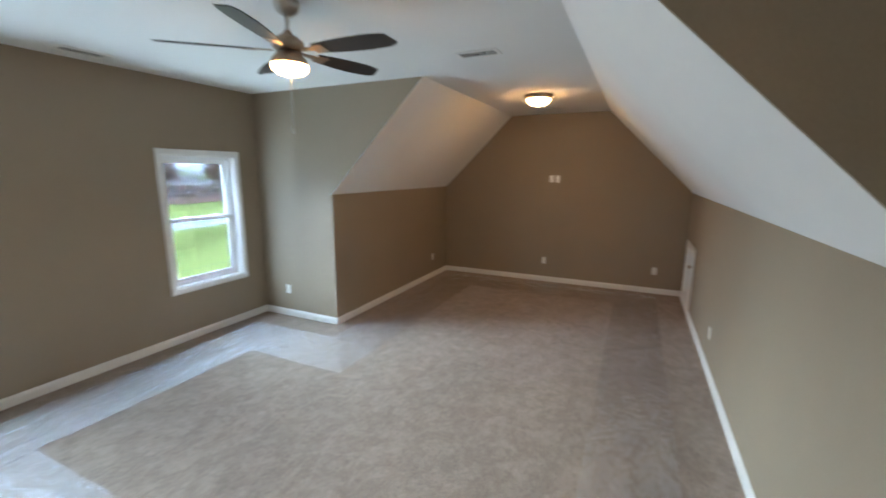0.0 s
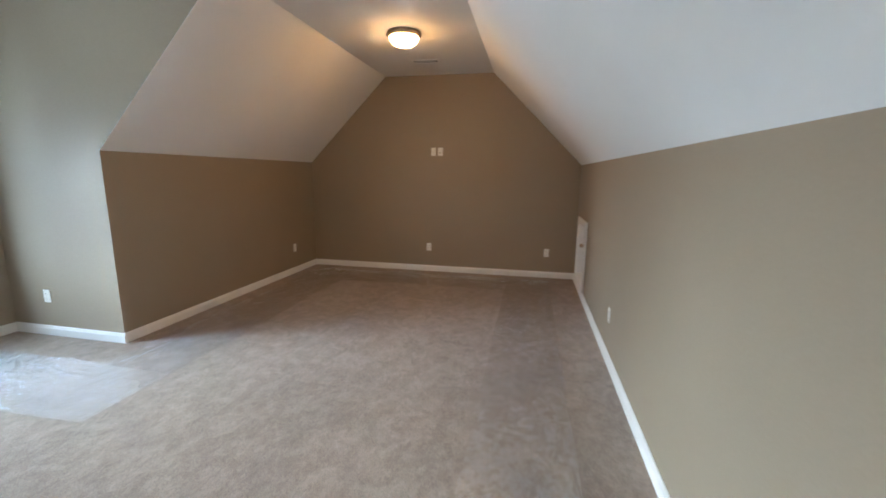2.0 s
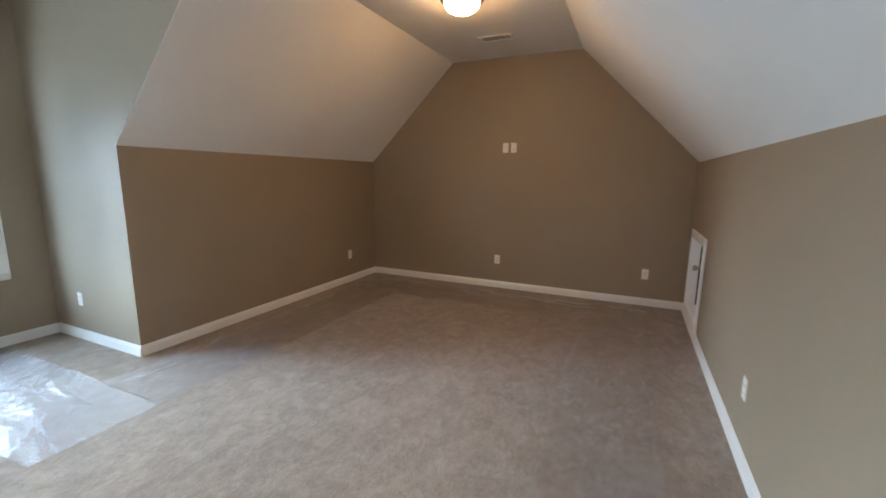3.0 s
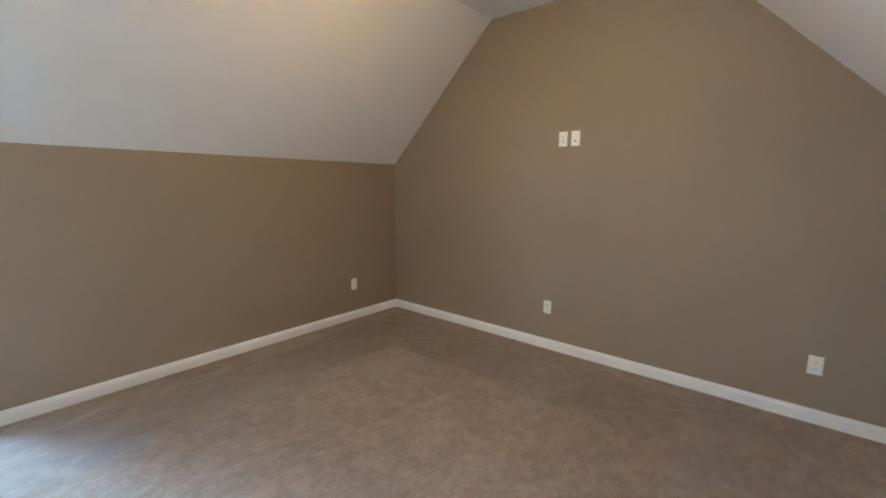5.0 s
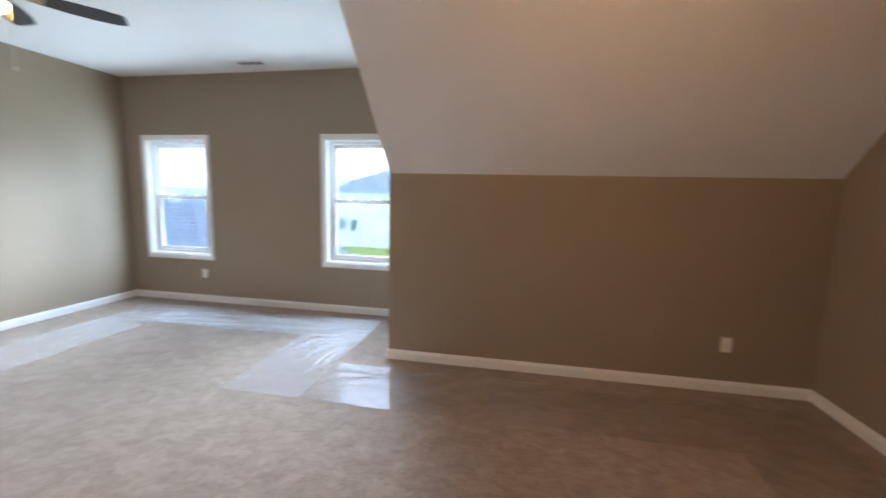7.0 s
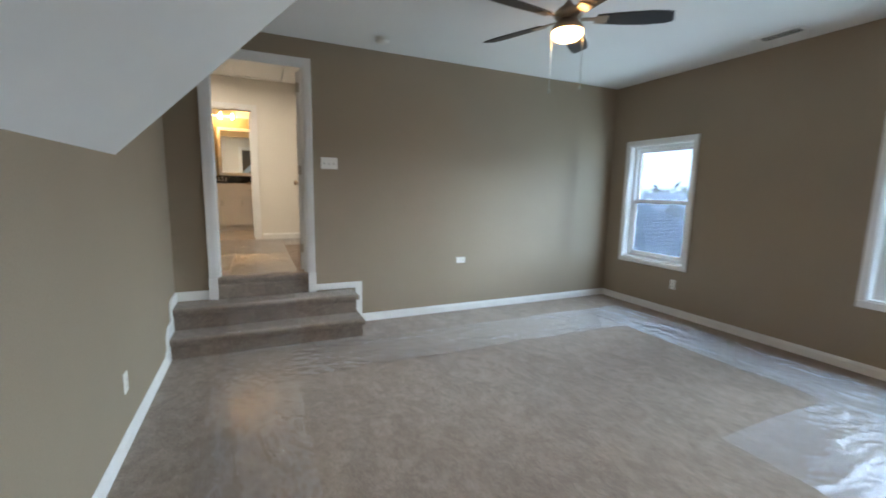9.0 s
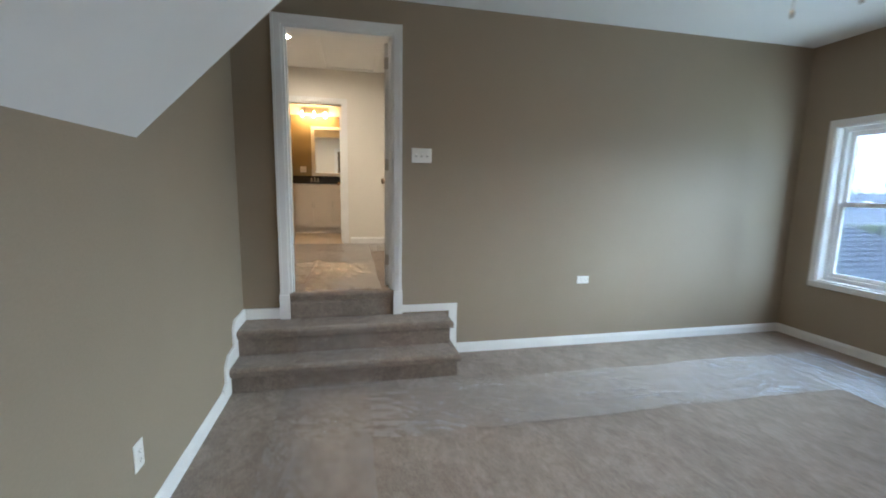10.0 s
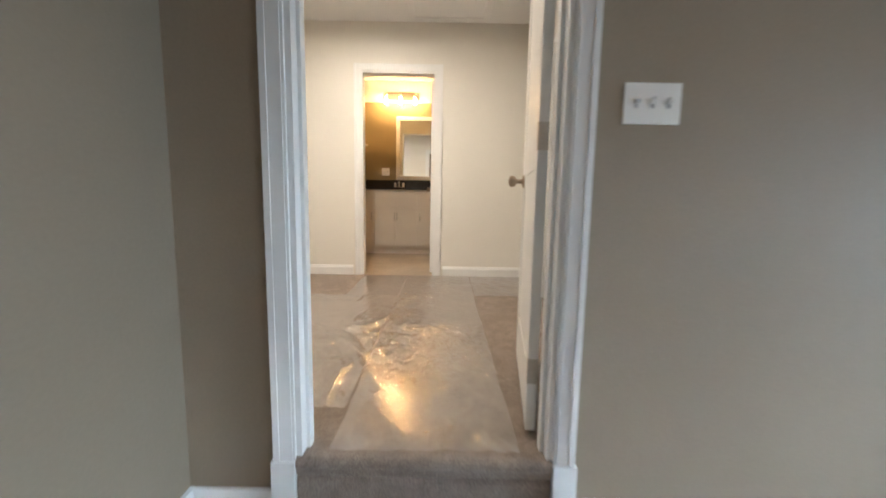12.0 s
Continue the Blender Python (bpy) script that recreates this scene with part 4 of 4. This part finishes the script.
structure("road", boxes((-54, -46, 12, 200, GZ - 0.1, GZ + 0.03)), CONCRETE, "pale concrete road across the lawn", "road")
structure("driveway", boxes((-49, -41, -27.6, -14, GZ - 0.1, GZ + 0.03)), CONCRETE, "pale concrete driveway before the grey house", "road")
structure("garden_wall", boxes((-80.4, -80, 14, 130, GZ, GZ + 1.1)), BRICK_RED, "weathered red brick garden wall beyond the road", "wall")


def tree(at, height, spread, leaf_mat, label, seed):
    """Tapered trunk with limbs and a crown of many small leaf clumps."""
    rnd = random.Random(seed)
    ob = empty("tree", at, label, "tree", "trees")
    bm = bmesh.new()
    tips = []
    for k in range(9):
        a = rnd.uniform(0, 6.28)
        s = Vector((0, 0, height * rnd.uniform(0.25, 0.55)))
        e = Vector((math.cos(a) * spread * rnd.uniform(0.4, 0.8), math.sin(a) * spread * rnd.uniform(0.4, 0.8), height * rnd.uniform(0.6, 0.95)))
        t = tube(s, e, 0.05 * height / 6, 6)
        me = bpy.data.meshes.new("limb")
        t.to_mesh(me)
        t.free()
        bm.from_mesh(me)
        bpy.data.meshes.remove(me)
        tips += [e, (s + e) * 0.5 + Vector((0, 0, height * 0.1))]
    trunk = lathe([(0, 0), (0.04 * height, 0), (0.025 * height, height * 0.3), (0.012 * height, height * 0.85), (0, height * 0.86)], 10)
    me = bpy.data.meshes.new("trunk")
    trunk.to_mesh(me)
    trunk.free()
    bm.from_mesh(me)
    bpy.data.meshes.remove(me)
    part("trunk", bm, BARK, ob)
    verts, faces = [], []
    for c in tips:
        for q in range(130):
            d = Vector((rnd.gauss(0, 1), rnd.gauss(0, 1), rnd.gauss(0, 0.8))) * spread * 0.26
            p, n = c + d, Vector((rnd.gauss(0, 1), rnd.gauss(0, 1), rnd.gauss(0, 1))).normalized()
            u = n.orthogonal().normalized() * spread * rnd.uniform(0.05, 0.1)
            w = n.cross(u)
            i = len(verts)
            verts += [p - u, p + w * 0.6, p + u, p - w * 0.6]
            faces.append((i, i + 1, i + 2, i + 3))
    me = bpy.data.meshes.new("crown")
    me.from_pydata([tuple(v) for v in verts], [], faces)
    me.materials.append(leaf_mat)
    c = new("crown", me)
    c.parent = ob
    return ob


tree((-73, -23, GZ), 9.0, 4.0, LEAF, "green leafy tree behind the grey houses", 3)
for k, (x, y, h) in enumerate(((-84, 32, 7.5), (-85, 42, 8.5), (-88, 52, 8), (-84, 62, 9), (-90, 72, 9.5), (-88, 22, 8))):
    tree((x, y, GZ), h, 3.2, LEAF_RUST, "rust-tinged spring tree beyond the road", 20 + k)


# bare woods along the horizon: upright twigs and hazy crowns with gaps
rnd = random.Random(77)
verts, faces = [], []
for k in range(16000):
    a = rnd.uniform(-2.0, 1.5)
    d = rnd.uniform(135, 175)
    top = 7.5 + 2.5 * math.sin(a * 11) + 2.0 * math.sin(a * 29 + 1) + rnd.gauss(0, 1.2)
    p = Vector((-d * math.cos(a), d * math.sin(a), GZ + rnd.uniform(0, max(2.0, top))))
    n = Vector((rnd.gauss(0, 1), rnd.gauss(0, 1), rnd.gauss(0, 0.5))).normalized()
    u = n.orthogonal().normalized() * rnd.uniform(0.3, 0.9)
    w = n.cross(u) * rnd.uniform(0.4, 1.6)
    i = len(verts)
    verts += [p - u, p + w, p + u, p - w]
    faces.append((i, i + 1, i + 2, i + 3))
me = bpy.data.meshes.new("woods")
me.from_pydata([tuple(v) for v in verts], [], faces)
me.materials.append(WOODS)
tagged(new("woods", me), "bare grey-brown spring woods along the horizon", "woods", kind="stuff")


# low rust-coloured brush on the slope beyond the road
verts, faces = [], []
for k in range(9000):
    x, y = rnd.uniform(-134, -82), rnd.uniform(14, 150)
    p = Vector((x, y, GZ + abs(rnd.gauss(0, 1.1))))
    n = Vector((rnd.gauss(0, 1), rnd.gauss(0, 1), rnd.gauss(0, 0.6))).normalized()
    u = n.orthogonal().normalized() * rnd.uniform(0.3, 0.8)
    w = n.cross(u) * rnd.uniform(0.5, 1.3)
    i = len(verts)
    verts += [p - u, p + w, p + u, p - w]
    faces.append((i, i + 1, i + 2, i + 3))
me = bpy.data.meshes.new("brush")
me.from_pydata([tuple(v) for v in verts], [], faces)
me.materials.append(BRUSH)
tagged(new("brush", me), "low pinkish brown brush beyond the road", "brush", kind="stuff")


# film laid over the steps
def step_film(name, x0, x1, line, label, seed):
    verts, faces = [], []
    pts = []
    for (ya, za), (yb, zb) in zip(line, line[1:]):
        for q in range(14):
            pts.append((ya + (yb - ya) * q / 14, za + (zb - za) * q / 14))
    pts.append(line[-1])
    nx = 70
    for i in range(nx + 1):
        for j, (y, z) in enumerate(pts):
            x = x0 + (x1 - x0) * i / nx
            k = abs(noise.noise(Vector((x * 6 + seed, y * 5, z * 5)))) * 0.008
            d = noise.voronoi(Vector((x * 22, y * 17, z * 17 + seed)))[0]
            k += 0.006 * (d[1] - d[0])
            verts.append((x + 0.008 * noise.noise(Vector((y * 4, z * 4, seed + i // nx))), y + k, z + k))
            if i < nx and j < len(pts) - 1:
                a = i * len(pts) + j
                faces.append((a, a + len(pts), a + len(pts) + 1, a + 1))
    me = bpy.data.meshes.new(name)
    me.from_pydata(verts, [], faces)
    me.materials.append(FILM_EAST)
    for p in me.polygons:
        p.use_smooth = True
    return tagged(new(name, me), label, "plastic film", "floor protection film")


step_film("plastic_film", -1.01, -0.43, [(0.52, 0.022), (0.497, 0.06), (0.499, 0.165), (0.482, 0.205), (0.29, 0.205), (0.283, 0.25), (0.289, 0.365), (0.272, 0.4), (0.03, 0.4)],
          "clear plastic film draped over the carpeted steps", 4.2)
